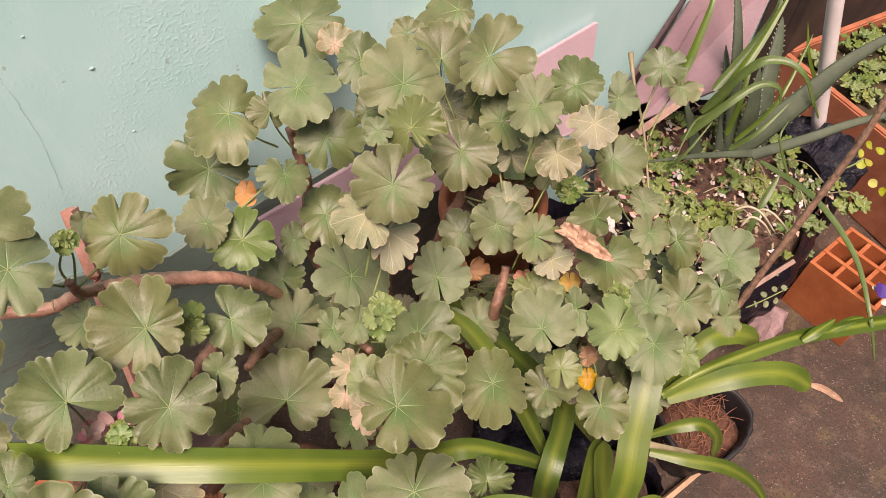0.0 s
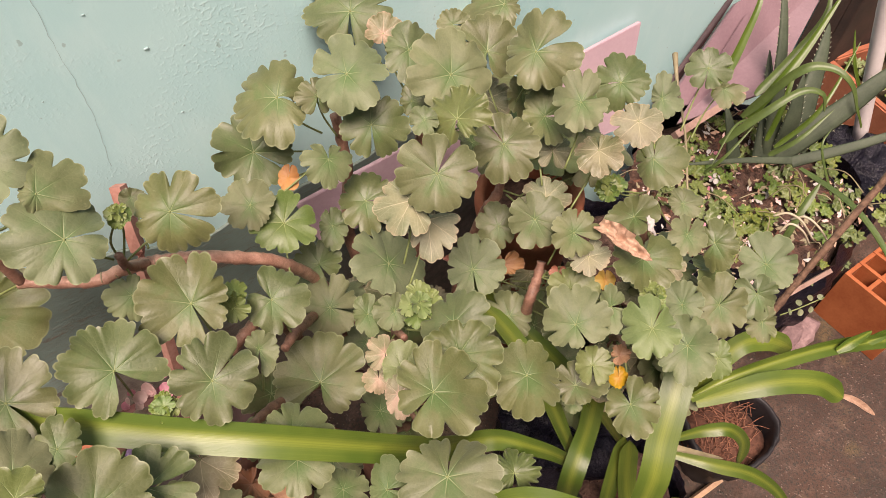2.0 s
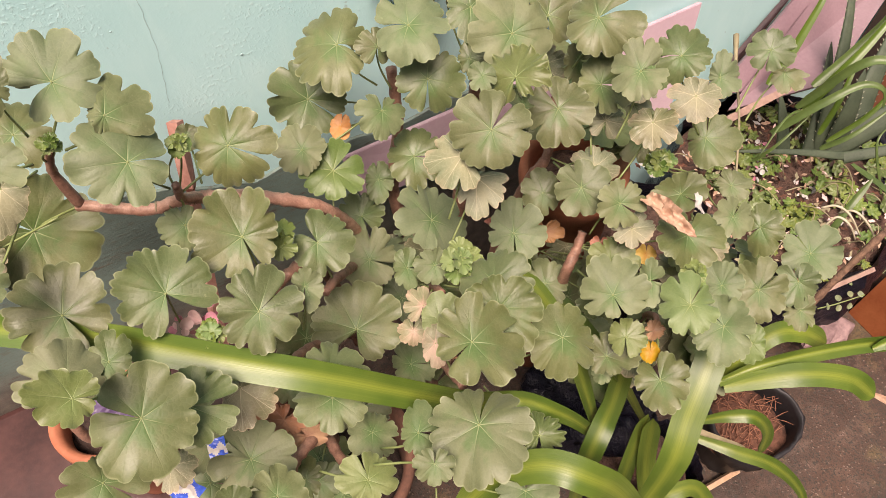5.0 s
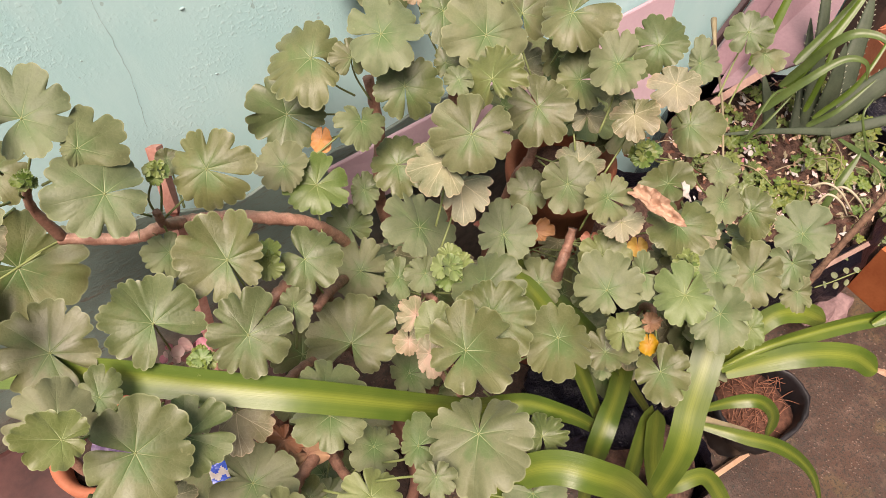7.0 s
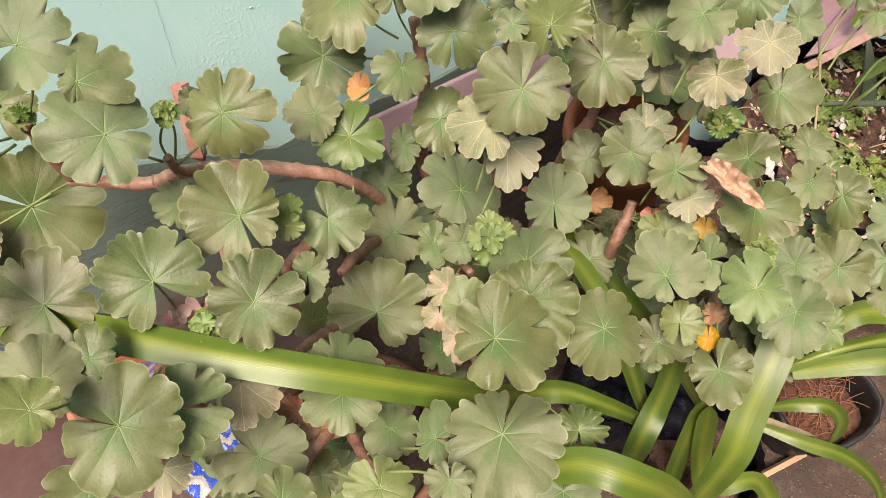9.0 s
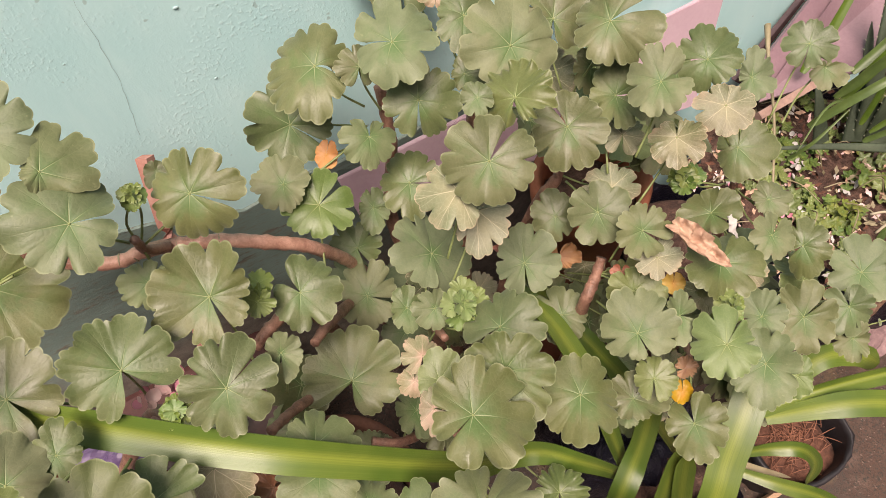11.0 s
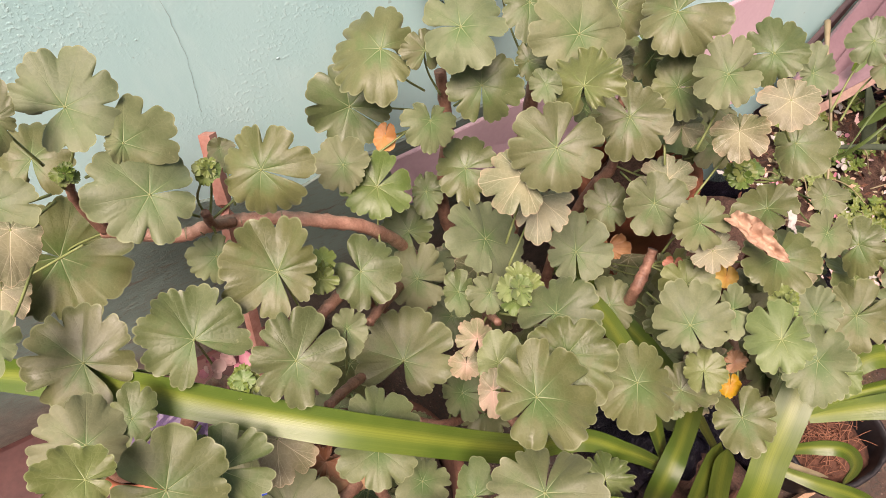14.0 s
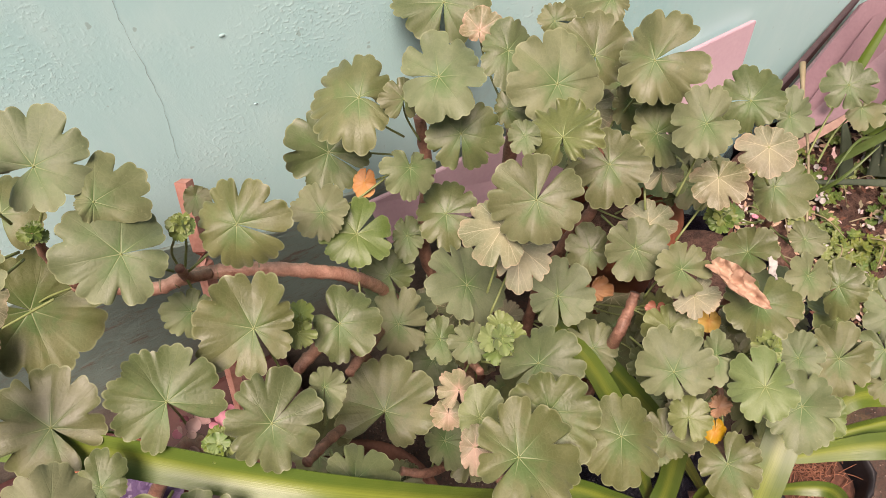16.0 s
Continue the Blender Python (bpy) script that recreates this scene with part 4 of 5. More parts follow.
leaf(east, (0.550, 0.285, 0.727), (-0.261, -0.194, 0.946), (0.847, -0.516, 0.128), (0.025, 0.023, 0.017, 0.021), -71, 'green')
leaf(east, (0.369, 0.301, 0.784), (-0.286, -0.567, 0.772), (0.872, -0.489, -0.036), (0.030, 0.027, 0.028, 0.029), -30, 'green')
leaf(east, (0.378, 0.280, 0.755), (-0.253, -0.215, 0.943), (0.850, -0.515, 0.111), (0.026, 0.021, 0.023, 0.022), 85, 'faded')
leaf(east, (0.527, 0.251, 0.716), (-0.150, -0.468, 0.871), (0.887, -0.453, -0.090), (0.028, 0.025, 0.025, 0.028), 58, 'green')
leaf(east, (0.433, 0.243, 0.751), (-0.081, -0.372, 0.925), (0.886, -0.451, -0.104), (0.047, 0.029, 0.042, 0.040), 75, 'green')
leaf(east, (0.486, 0.235, 0.697), (-0.331, -0.382, 0.863), (0.838, -0.539, 0.083), (0.021, 0.015, 0.023, 0.020), 180, 'faded')
leaf(east, (0.558, 0.228, 0.700), (-0.608, -0.221, 0.762), (0.672, -0.655, 0.346), (0.028, 0.031, 0.016, 0.040), -146, 'green')
leaf(east, (0.515, 0.168, 0.669), (-0.429, -0.380, 0.820), (0.799, -0.582, 0.148), (0.035, 0.040, 0.027, 0.043), 45, 'green', gap=6)
leaf(east, (0.358, 0.278, 0.706), (-0.494, -0.236, 0.837), (0.750, -0.602, 0.274), (0.036, 0.025, 0.029, 0.024), -91, 'young')
leaf(east, (0.326, 0.234, 0.715), (-0.402, -0.211, 0.891), (0.796, -0.561, 0.226), (0.043, 0.049, 0.037, 0.026), -64, 'green', gap=6, deep=1.25)
leaf(east, (0.370, 0.225, 0.725), (-0.612, -0.164, 0.773), (0.661, -0.642, 0.387), (0.017, 0.026, 0.013, 0.031), 1, 'green')
leaf(east, (0.380, 0.174, 0.740), (-0.284, -0.076, 0.956), (0.836, -0.507, 0.209), (0.030, 0.040, 0.031, 0.034), 55, 'young', gap=4)
shoot(east, (0.417, 0.204, 0.733), (-0.269, -0.460, 0.846), (0.864, -0.504, 0.001), (0.012, 0.014, 0.012, 0.017))
leaf(east, (0.454, 0.186, 0.703), (-0.423, -0.059, 0.904), (0.777, -0.536, 0.329), (0.025, 0.030, 0.021, 0.023), -71, 'green')
leaf(east, (0.426, 0.146, 0.692), (-0.465, -0.166, 0.870), (0.761, -0.577, 0.297), (0.032, 0.037, 0.038, 0.046), 129, 'green', gap=5)
leaf(east, (0.495, 0.127, 0.611), (-0.531, -0.325, 0.782), (0.738, -0.630, 0.240), (0.017, 0.027, 0.025, 0.027), -175, 'young')
leaf(east, (0.329, 0.197, 0.670), (-0.339, -0.066, 0.939), (0.816, -0.517, 0.258), (0.024, 0.024, 0.020, 0.026), -97, 'young')
leaf(east, (0.310, 0.197, 0.637), (-0.227, -0.181, 0.957), (0.855, -0.507, 0.107), (0.040, 0.030, 0.026, 0.023), 56, 'green')
leaf(east, (0.351, 0.143, 0.629), (-0.411, -0.085, 0.907), (0.785, -0.540, 0.305), (0.035, 0.034, 0.029, 0.042), 105, 'green', gap=20)
leaf(east, (0.307, 0.191, 0.600), (-0.277, -0.022, 0.961), (0.838, -0.495, 0.230), (0.014, 0.014, 0.012, 0.014), 82, 'green')
leaf(east, (0.662, 0.385, 0.824), (-0.504, -0.335, 0.796), (0.705, -0.692, 0.155), (0.032, 0.028, 0.028, 0.027), -100, 'green')
leaf(east, (0.716, 0.380, 0.766), (-0.331, -0.521, 0.787), (0.809, -0.585, -0.048), (0.032, 0.008, 0.018, 0.027), 91, 'green')
leaf(east, (0.614, 0.176, 0.668), (-0.413, -0.130, 0.901), (0.708, -0.668, 0.228), (0.038, 0.045, 0.035, 0.036), 128, 'green', gap=6)
leaf(east, (0.562, 0.151, 0.675), (-0.497, -0.315, 0.809), (0.704, -0.691, 0.163), (0.025, 0.026, 0.030, 0.034), 108, 'green')
leaf(east, (0.554, 0.124, 0.651), (-0.367, -0.375, 0.851), (0.768, -0.638, 0.049), (0.017, 0.021, 0.023, 0.027), 88, 'green')
leaf(middle, (0.295, 0.653, 0.902), (-0.345, -0.364, 0.865), (0.772, -0.634, 0.042), (0.052, 0.044, 0.058, 0.043), -89, 'green')
leaf(middle, (0.300, 0.584, 0.909), (-0.197, -0.644, 0.740), (0.861, -0.475, -0.184), (0.028, 0.024, 0.020, 0.012), -91, 'blush')
leaf(middle, (0.309, 0.543, 0.909), (-0.014, -0.553, 0.833), (0.839, -0.459, -0.291), (0.033, 0.035, 0.026, 0.039), -13, 'green')
leaf(middle, (0.406, 0.522, 0.877), (-0.138, -0.595, 0.792), (0.852, -0.479, -0.211), (0.045, 0.049, 0.039, 0.030), -90, 'green', deep=1.25)
leaf(middle, (0.418, 0.453, 0.916), (-0.452, -0.280, 0.847), (0.717, -0.679, 0.159), (0.050, 0.052, 0.034, 0.043), 27, 'green', deep=1.25)
leaf(middle, (0.540, 0.655, 0.815), (-0.296, -0.120, 0.948), (0.750, -0.643, 0.153), (0.021, 0.055, 0.072, 0.036), 63, 'green')
leaf(middle, (0.418, 0.612, 0.855), (-0.405, -0.570, 0.715), (0.801, -0.598, -0.023), (0.025, 0.021, 0.020, 0.014), 0, 'green')
leaf(west, (-0.210, 0.264, 0.806), (0.387, -0.479, 0.788), (0.788, -0.271, -0.552), (0.037, 0.022, 0.035, 0.031), -22, 'green')
leaf(west, (-0.104, 0.262, 0.706), (0.078, -0.256, 0.964), (0.872, -0.452, -0.191), (0.047, 0.040, 0.041, 0.038), 161, 'green')
leaf(west, (-0.091, 0.201, 0.752), (0.213, -0.220, 0.952), (0.847, -0.444, -0.292), (0.028, 0.027, 0.025, 0.026), -84, 'green')
leaf(west, (0.015, 0.228, 0.704), (0.276, -0.227, 0.934), (0.829, -0.435, -0.351), (0.028, 0.024, 0.027, 0.029), 92, 'green')
leaf(west, (-0.014, 0.169, 0.767), (0.186, -0.341, 0.921), (0.856, -0.404, -0.322), (0.031, 0.025, 0.029, 0.017), 113, 'young')
leaf(west, (0.041, 0.176, 0.798), (-0.130, 0.018, 0.991), (0.864, -0.488, 0.122), (0.018, 0.032, 0.016, 0.020), -2, 'green')
leaf(west, (0.035, 0.135, 0.835), (-0.066, -0.365, 0.929), (0.881, -0.458, -0.118), (0.017, 0.013, 0.019, 0.017), 90, 'green')
leaf(west, (-0.158, 0.254, 0.800), (0.070, -0.474, 0.878), (0.884, -0.378, -0.275), (0.022, 0.014, 0.016, 0.023), 93, 'faded')
leaf(west, (-0.125, 0.204, 0.782), (0.222, -0.483, 0.847), (0.854, -0.322, -0.408), (0.018, 0.016, 0.017, 0.017), -87, 'green')
leaf(west, (-0.066, 0.239, 0.638), (0.056, -0.337, 0.940), (0.877, -0.434, -0.208), (0.018, 0.024, 0.015, 0.027), -1, 'green')
leaf(west, (0.147, 0.119, 0.594), (-0.003, 0.118, 0.993), (0.879, -0.474, 0.059), (0.038, 0.012, 0.036, 0.043), 84, 'green')
leaf(middle, (0.085, 0.148, 0.829), (-0.171, 0.142, 0.975), (0.859, -0.463, 0.218), (0.046, 0.038, 0.045, 0.055), 77, 'green', gap=6, deep=0.7)
leaf(middle, (0.188, 0.159, 0.621), (0.004, -0.348, 0.937), (0.880, -0.444, -0.169), (0.030, 0.026, 0.025, 0.026), -92, 'young', frill=0.7)
leaf(middle, (0.415, 0.398, 0.807), (-0.307, -0.566, 0.765), (0.825, -0.559, -0.082), (0.024, 0.020, 0.021, 0.023), -90, 'faded')


def understory(plant, lo, hi, number, seed):
    """Shaded leaves low inside a plant."""
    rnd = random.Random(seed)
    for _ in range(number):
        p = Vector([rnd.uniform(a, b) for a, b in zip(lo, hi)])
        n = (Vector((-0.1, -0.3, 1.0)) + Vector((rnd.gauss(0, 0.35), rnd.gauss(0, 0.35), 0))).normalized()
        r = rnd.uniform(0.026, 0.042)
        x = Vector((rnd.uniform(-1, 1), rnd.uniform(-1, 1), 0.1))
        leaf(plant, p, n, x, [r * rnd.uniform(0.85, 1.1) for _ in range(4)], rnd.uniform(0, 360), rnd.choice(["green", "green", "green", "young", "faded"]))


understory(west, (-0.15, 0.24, 0.50), (0.10, 0.48, 0.62), 9, 5)
understory(middle, (0.12, 0.28, 0.45), (0.42, 0.50, 0.58), 14, 8)
for plant, q, number in ((west, Vector((-0.094, 0.257, 0.494)), 5), (west, Vector((-0.228, 0.320, 0.519)), 3), (middle, Vector((0.107, 0.143, 0.459)), 5), (middle, Vector((0.169, 0.495, 0.586)), 6), (middle, Vector((0.405, 0.392, 0.521)), 6), (east, Vector((0.464, 0.218, 0.492)), 6), (middle, Vector((0.560, 0.452, 0.698)), 7), (middle, Vector((0.523, 0.483, 0.736)), 5), (middle, Vector((0.446, 0.526, 0.764)), 5)):
    understory(plant, q - Vector((0.07, 0.05, 0.03)), q + Vector((0.07, 0.05, 0.03)), number, int(q.x * 500) + 900)
understory(east, (0.36, 0.14, 0.40), (0.58, 0.34, 0.55), 12, 11)
understory(east, (0.50, 0.19, 0.53), (0.60, 0.30, 0.63), 9, 17)


# ---- pots and what lies in them ----
def pot(name, at, radius, height, material, fill, label, category="pot", rim=0.012, wobble=0.0):
    """A tapered pot with a rolled rim; its earth is a part."""
    ob = thing(name, label, category, "pots by the wall")
    ob.location = at
    r, h = radius, height
    prof = [(0.001, 0.0), (r * 0.68, 0.0), (r * 0.70, 0.01), (r * 0.92, h - 0.05), (r, h - 0.048), (r + rim * 0.3, h - 0.02), (r + rim * 0.2, h), (r - rim * 0.6, h), (r - rim, h - 0.012), (r * 0.86, h - 0.06), (r * 0.8, h - 0.09)]
    v, f = lathe(prof, 44, wobble, 3)
    mesh_object("body", v, f, material, ob)
    rr = r * 0.88
    v, f = lathe([(0.001, h - 0.03), (rr * 0.4, h - 0.028), (rr * 0.75, h - 0.034), (rr * 0.97, h - 0.045), (rr, h - 0.06)], 30, 0.09, 5)
    mesh_object("earth", v, f, fill, ob)
    return ob


pot("flower_pot", (-0.262, 0.478, 0.300), 0.064, 0.24, CLAY, SOIL, "small terracotta flower pot standing on the red ledge")
pot("flower_pot", (-0.030, 0.322, 0.000), 0.12, 0.43, DULLCLAY, SOIL, "dull dark terracotta flower pot on the ground")
pot("flower_pot", (0.470, 0.478, 0.000), 0.080, 0.615, CLAY, BEDSOIL, "tall terracotta flower pot with a bright orange rim")
nursery = pot("nursery_pot", (0.698, 0.092, 0.000), 0.088, 0.17, BLACKPOT, COCO, "soft black nursery pot filled with coconut fibre", "nursery pot", 0.008, 0.07)
rnd = random.Random(12)
for _ in range(150):
    w, r = rnd.uniform(0, 6.28), rnd.uniform(0, 0.068)
    a = Vector((r * math.cos(w), r * math.sin(w), 0.142))
    d = Vector((rnd.gauss(0, 0.02), rnd.gauss(0, 0.02), 0))
    v, f = tube([a, a + d * 0.5 + Vector((0, 0, rnd.uniform(0.003, 0.01))), a + d + Vector((0, 0, 0.001))], (0.0008, 0.0006), 4, 3)
    mesh_object("fibre", v, f, FIBRE, nursery)


def bag(at, radius, height, label, closed=False):
    """A crinkled black film bag of soil."""
    ob = thing("grow_bag", label, "grow bag")
    ob.location = at
    rnd = random.Random(int(radius * 1000))
    sides, rings = 60, 12
    verts, faces = [], []
    for i in range(rings):
        z = height * i / (rings - 1)
        for s in range(sides):
            w = 2 * math.pi * s / sides
            crease = noise.fractal(Vector((math.cos(w) * 3.2, math.sin(w) * 3.2, z * 9 + radius * 50)), 0.8, 2.2, 4) * 0.022
            r = radius * (0.9 + 0.12 * math.sin(math.pi * i / rings)) + crease + (0.008 if i == rings - 1 else 0)
            verts.append((r * math.cos(w), r * math.sin(w), z))
        if i:
            for s in range(sides):
                q, s2 = (i - 1) * sides, (s + 1) % sides
                faces.append((q + s, q + s2, q + sides + s2, q + sides + s))
    if closed:
        for j in range(6):
            rr = radius * (0.88 - 0.17 * j)
            for s in range(sides):
                w = 2 * math.pi * s / sides
                p = Vector((rr * math.cos(w), rr * math.sin(w), height - 0.012 * j))
                p.z += noise.fractal(p * 18 + Vector((radius * 90, 0, 0)), 0.7, 2.2, 5) * 0.05
                verts.append(p)
            q = (rings - 1 + j) * sides
            for s in range(sides):
                s2 = (s + 1) % sides
                faces.append((q + s, q + s2, q + sides + s2, q + sides + s))
        faces.append(tuple(range(len(verts) - sides, len(verts))))
        mesh_object("film", verts, faces, BLACKBAG, ob)
        return ob
    mesh_object("film", verts, faces, BLACKBAG, ob)
    v, f = lathe([(0.001, height - 0.02), (radius * 0.5, height - 0.018), (radius * 0.85, height - 0.03), (radius * 0.93, height - 0.05)], 30, 0.03, 7)
    mesh_object("earth", v, f, BEDSOIL, ob)
    return ob


# First bag is added to darken the shaded gap, where purple plastic bits show.
bag((0.444, 0.274, 0.000), 0.12, 0.22, "black plastic bag of soil added to darken the gap under leaves", True)
bag((0.441, 0.109, 0.000), 0.09, 0.22, "crinkled black plastic bag of soil under strap leaves")
bag((0.700, 0.450, 0.000), 0.115, 0.335, "black plastic bag of litter-strewn soil behind the geranium")
bag((1.036, 0.425, 0.000), 0.25, 0.33, "wide black plastic bag bed with weeds and fallen petals")
bag((1.323, 0.346, 0.000), 0.115, 0.28, "black crinkled plastic bag holding an aloe", True)

# ---- strap leaves ----
clivia = thing("strap_leaf_plant", "clump of long glossy green strap leaves arching from a black bag", "plant")


def strap(points, width, label="", fold=0.12, tip=0.12, material=None, face=FACE, root=0.3):
    v, f, uv = ribbon(points, width, fold, 9, tip, root, 6, face)
    return mesh_object("blade", v, f, material or STRAP, clivia, uv, label=label)


strap([(0.322, 0.155, 0.424), (0.264, 0.166, 0.544), (0.229, 0.180, 0.595), (0.199, 0.201, 0.617), (0.166, 0.213, 0.632), (0.108, 0.212, 0.705), (-0.003, 0.252, 0.810), (-0.077, 0.300, 0.835), (-0.166, 0.369, 0.845), (-0.258, 0.435, 0.840), (-0.384, 0.519, 0.820)], 0.030, "longest blade lying across the leaves", 0.3, root=0.5)
strap([(0.326, 0.140, 0.389), (0.304, 0.186, 0.518), (0.292, 0.243, 0.608), (0.292, 0.318, 0.629), (0.287, 0.410, 0.611)], 0.036, face=(0.45, -0.45, 0.78))
strap([(0.429, 0.148, 0.347), (0.377, 0.214, 0.492), (0.341, 0.273, 0.566), (0.325, 0.349, 0.583), (0.324, 0.447, 0.570)], 0.036, face=(0.55, -0.4, 0.74))
strap([(0.264, 0.109, 0.316), (0.269, 0.128, 0.466), (0.302, 0.151, 0.510), (0.352, 0.181, 0.492), (0.435, 0.240, 0.463)], 0.032)
strap([(0.311, 0.045, 0.328), (0.348, 0.065, 0.498), (0.388, 0.100, 0.559), (0.436, 0.135, 0.598), (0.482, 0.168, 0.609)], 0.039, "broad blade with a bright sheen", face=(-0.39, -0.26, 0.88))
strap([(0.327, 0.015, 0.350), (0.257, 0.059, 0.549), (0.210, 0.089, 0.623), (0.172, 0.126, 0.627), (0.128, 0.149, 0.583), (0.074, 0.155, 0.492)], 0.040)
strap([(0.501, 0.119, 0.481), (0.581, 0.077, 0.517), (0.653, 0.037, 0.502), (0.700, 0.002, 0.454)], 0.034)
strap([(0.497, 0.127, 0.484), (0.560, 0.109, 0.514), (0.698, 0.065, 0.514), (0.795, 0.025, 0.497), (0.910, -0.028, 0.481)], 0.022, "narrow pleated blade with split tips", 0.9)
strap([(0.710, 0.053, 0.512), (0.737, 0.048, 0.521), (0.780, 0.044, 0.513)], 0.016, "", 0.5, 0.6)
strap([(0.746, 0.040, 0.496), (0.799, 0.031, 0.502), (0.831, 0.020, 0.497)], 0.014, "", 0.5, 0.6)
strap([(0.495, 0.132, 0.436), (0.577, 0.138, 0.526), (0.637, 0.121, 0.518), (0.701, 0.098, 0.459)], 0.031)
strap([(0.474, 0.105, 0.411), (0.504, 0.085, 0.438), (0.534, 0.064, 0.440), (0.562, 0.042, 0.390), (0.574, 0.027, 0.312)], 0.02, "grey-green drooping blade", 0.3)
strap([(0.475, 0.091, 0.367), (0.512, 0.045, 0.369), (0.564, -0.000, 0.342), (0.616, -0.050, 0.263), (0.652, -0.103, 0.149)], 0.022, "", 0.3, 0.5)
strap([(0.461, 0.129, 0.382), (0.491, 0.092, 0.362), (0.548, 0.046, 0.336)], 0.012, "yellowing narrow blade", 0.3, 0.4, STRAW)
strap([(0.370, 0.039, 0.281), (0.376, 0.094, 0.370), (0.404, 0.138, 0.435)], 0.028)
strap([(0.393, 0.097, 0.294), (0.379, 0.054, 0.349), (0.431, 0.033, 0.350), (0.466, -0.027, 0.246)], 0.026)
strap([(0.305, 0.058, 0.276), (0.356, 0.106, 0.337), (0.414, 0.151, 0.410)], 0.024)
strap([(0.699, 0.008, 0.456), (0.721, -0.013, 0.442), (0.755, -0.043, 0.403)], 0.010, "withered tan leaf tip", 0.8, 0.3, DRY)

rnd = random.Random(83)
for q, size in (((0.395, 0.075, 0.236), 0.020), ((0.420, 0.060, 0.240), 0.014), ((0.452, 0.085, 0.238), 0.017), ((0.436, 0.120, 0.240), 0.015), ((0.405, 0.118, 0.240), 0.012)):
    chunk = thing("bark_chip", "small reddish brown bark chip lying on the soil", "bark chip", "bark chips on the soil")
    bm = bmesh.new()
    bmesh.ops.create_icosphere(bm, subdivisions=2, radius=size)
    for vert in bm.verts:
        vert.co *= 1 + 0.5 * noise.noise(vert.co * 60 + Vector(q) * 9)
        vert.co = Vector((vert.co.x * 1.2, vert.co.y * 0.7, vert.co.z * 0.4))
    part("chip", bm, DULLCLAY, chunk)
    chunk.matrix_basis = Matrix.Translation(q) @ Matrix.Rotation(rnd.uniform(0, 6.3), 4, "Z") @ Matrix.Rotation(rnd.uniform(-0.2, 0.2), 4, "X")

# ---- boards against the wall ----
def panel(name, corners, thick, material, label, category):
    """A thin flat panel between four corners, with thickness, bevelled, and a darker core along the edges."""
    ob = thing(name, label, category, "boards against the wall")
    c = [Vector(q) for q in corners]
    n = (c[1] - c[0]).cross(c[3] - c[0]).normalized()
    bm = bmesh.new()
    f = bm.faces.new([bm.verts.new(q) for q in c])
    got = bmesh.ops.extrude_face_region(bm, geom=[f])
    bmesh.ops.translate(bm, verts=[g for g in got["geom"] if isinstance(g, bmesh.types.BMVert)], vec=n * thick)
    bmesh.ops.recalc_face_normals(bm, faces=bm.faces)
    bmesh.ops.bevel(bm, geom=list(bm.edges), offset=0.0012, segments=2, affect="EDGES")
    part("panel", bm, material, ob)
    return ob


panel("pink_board", ((0.176, 0.678, 0.590), (0.904, 0.684, 0.616), (0.868, 0.636, 0.400), (0.190, 0.650, 0.515)), 0.010, PINK, "faded pink flat board leaning low against the wall", "board")
panel("lilac_board", ((0.937, 0.600, 0.446), (1.198, 0.680, 0.543), (1.490, 0.680, 0.565), (1.157, 0.540, 0.417)), 0.012, LILAC, "lilac laminated board leaning on edge at the wall", "board")
panel("lilac_board", ((0.939, 0.560, 0.436), (1.196, 0.650, 0.533), (1.500, 0.650, 0.530), (1.132, 0.500, 0.470)), 0.010, LILAC, "second lilac board stacked before the other", "board")
panel("dark_strip", ((1.000, 0.660, 0.376), (1.189, 0.690, 0.542), (1.204, 0.690, 0.549), (1.025, 0.660, 0.354)), 0.010, DARKEDGE, "narrow dark strip along the board's edge", "strip")
v, f = tube([(0.609, 0.314, 0.678), (0.666, 0.383, 0.705), (0.703, 0.444, 0.733), (0.736, 0.486, 0.747)], (0.0016, 0.0018, 0.0022, 0.0045), 7, 5)
stalk = thing("dry_stalk", "pale dry flower stalk with a whitish cut end", "stalk")
mesh_object("stalk", v, f, STRAW, stalk)

# ---- aloe and long blades ----
aloe = thing("aloe_plant", "grey-green aloe with thick spiny leaves in a black bag", "plant")


def aloe_leaf(points, width, thick, spines=True):
    """A thick channelled leaf that tapers to a point, with teeth along both edges."""
    line = spline(points, 7)
    n, verts, faces = len(line), [], []
    edge = []
    for i, p in enumerate(line):
        t = (line[min(i + 1, n - 1)] - line[max(i - 1, 0)]).normalized()
        side = t.cross(FACE).normalized()
        up = side.cross(t).normalized()
        f = i / (n - 1)
        w, h = width * (1 - f) ** 0.7 + 0.002, thick * (1 - f) ** 0.7 + 0.001
        ring = []
        for s in range(10):
            a = 2 * math.pi * s / 10
            ring.append(p + side * math.cos(a) * w / 2 + up * (math.sin(a) * h / 2 + 0.25 * h * abs(math.cos(a)) ** 2))
        verts += ring
        edge.append((ring[0], ring[5], side, t, w))
        if i:
            for s in range(10):
                q, s2 = (i - 1) * 10, (s + 1) % 10
                faces.append((q + s, q + s2, q + 10 + s2, q + 10 + s))
    ob = mesh_object("leaf", verts, faces, ALOE, aloe)
    if spines:
        sv, sf = [], []
        for i in range(1, n - 2):
            for a, sg in ((edge[i][0], 1), (edge[i][1], -1)):
                side, t = edge[i][2] * sg, edge[i][3]
                k = len(sv)
                sv += [a - t * 0.002, a + t * 0.002, a + FACE * 0.0015, a + side * 0.0035 + t * 0.003]
                sf += [(k, k + 1, k + 3), (k + 1, k + 2, k + 3), (k + 2, k, k + 3)]
        mesh_object("spines", sv, sf, SPINE, ob, smooth=False)


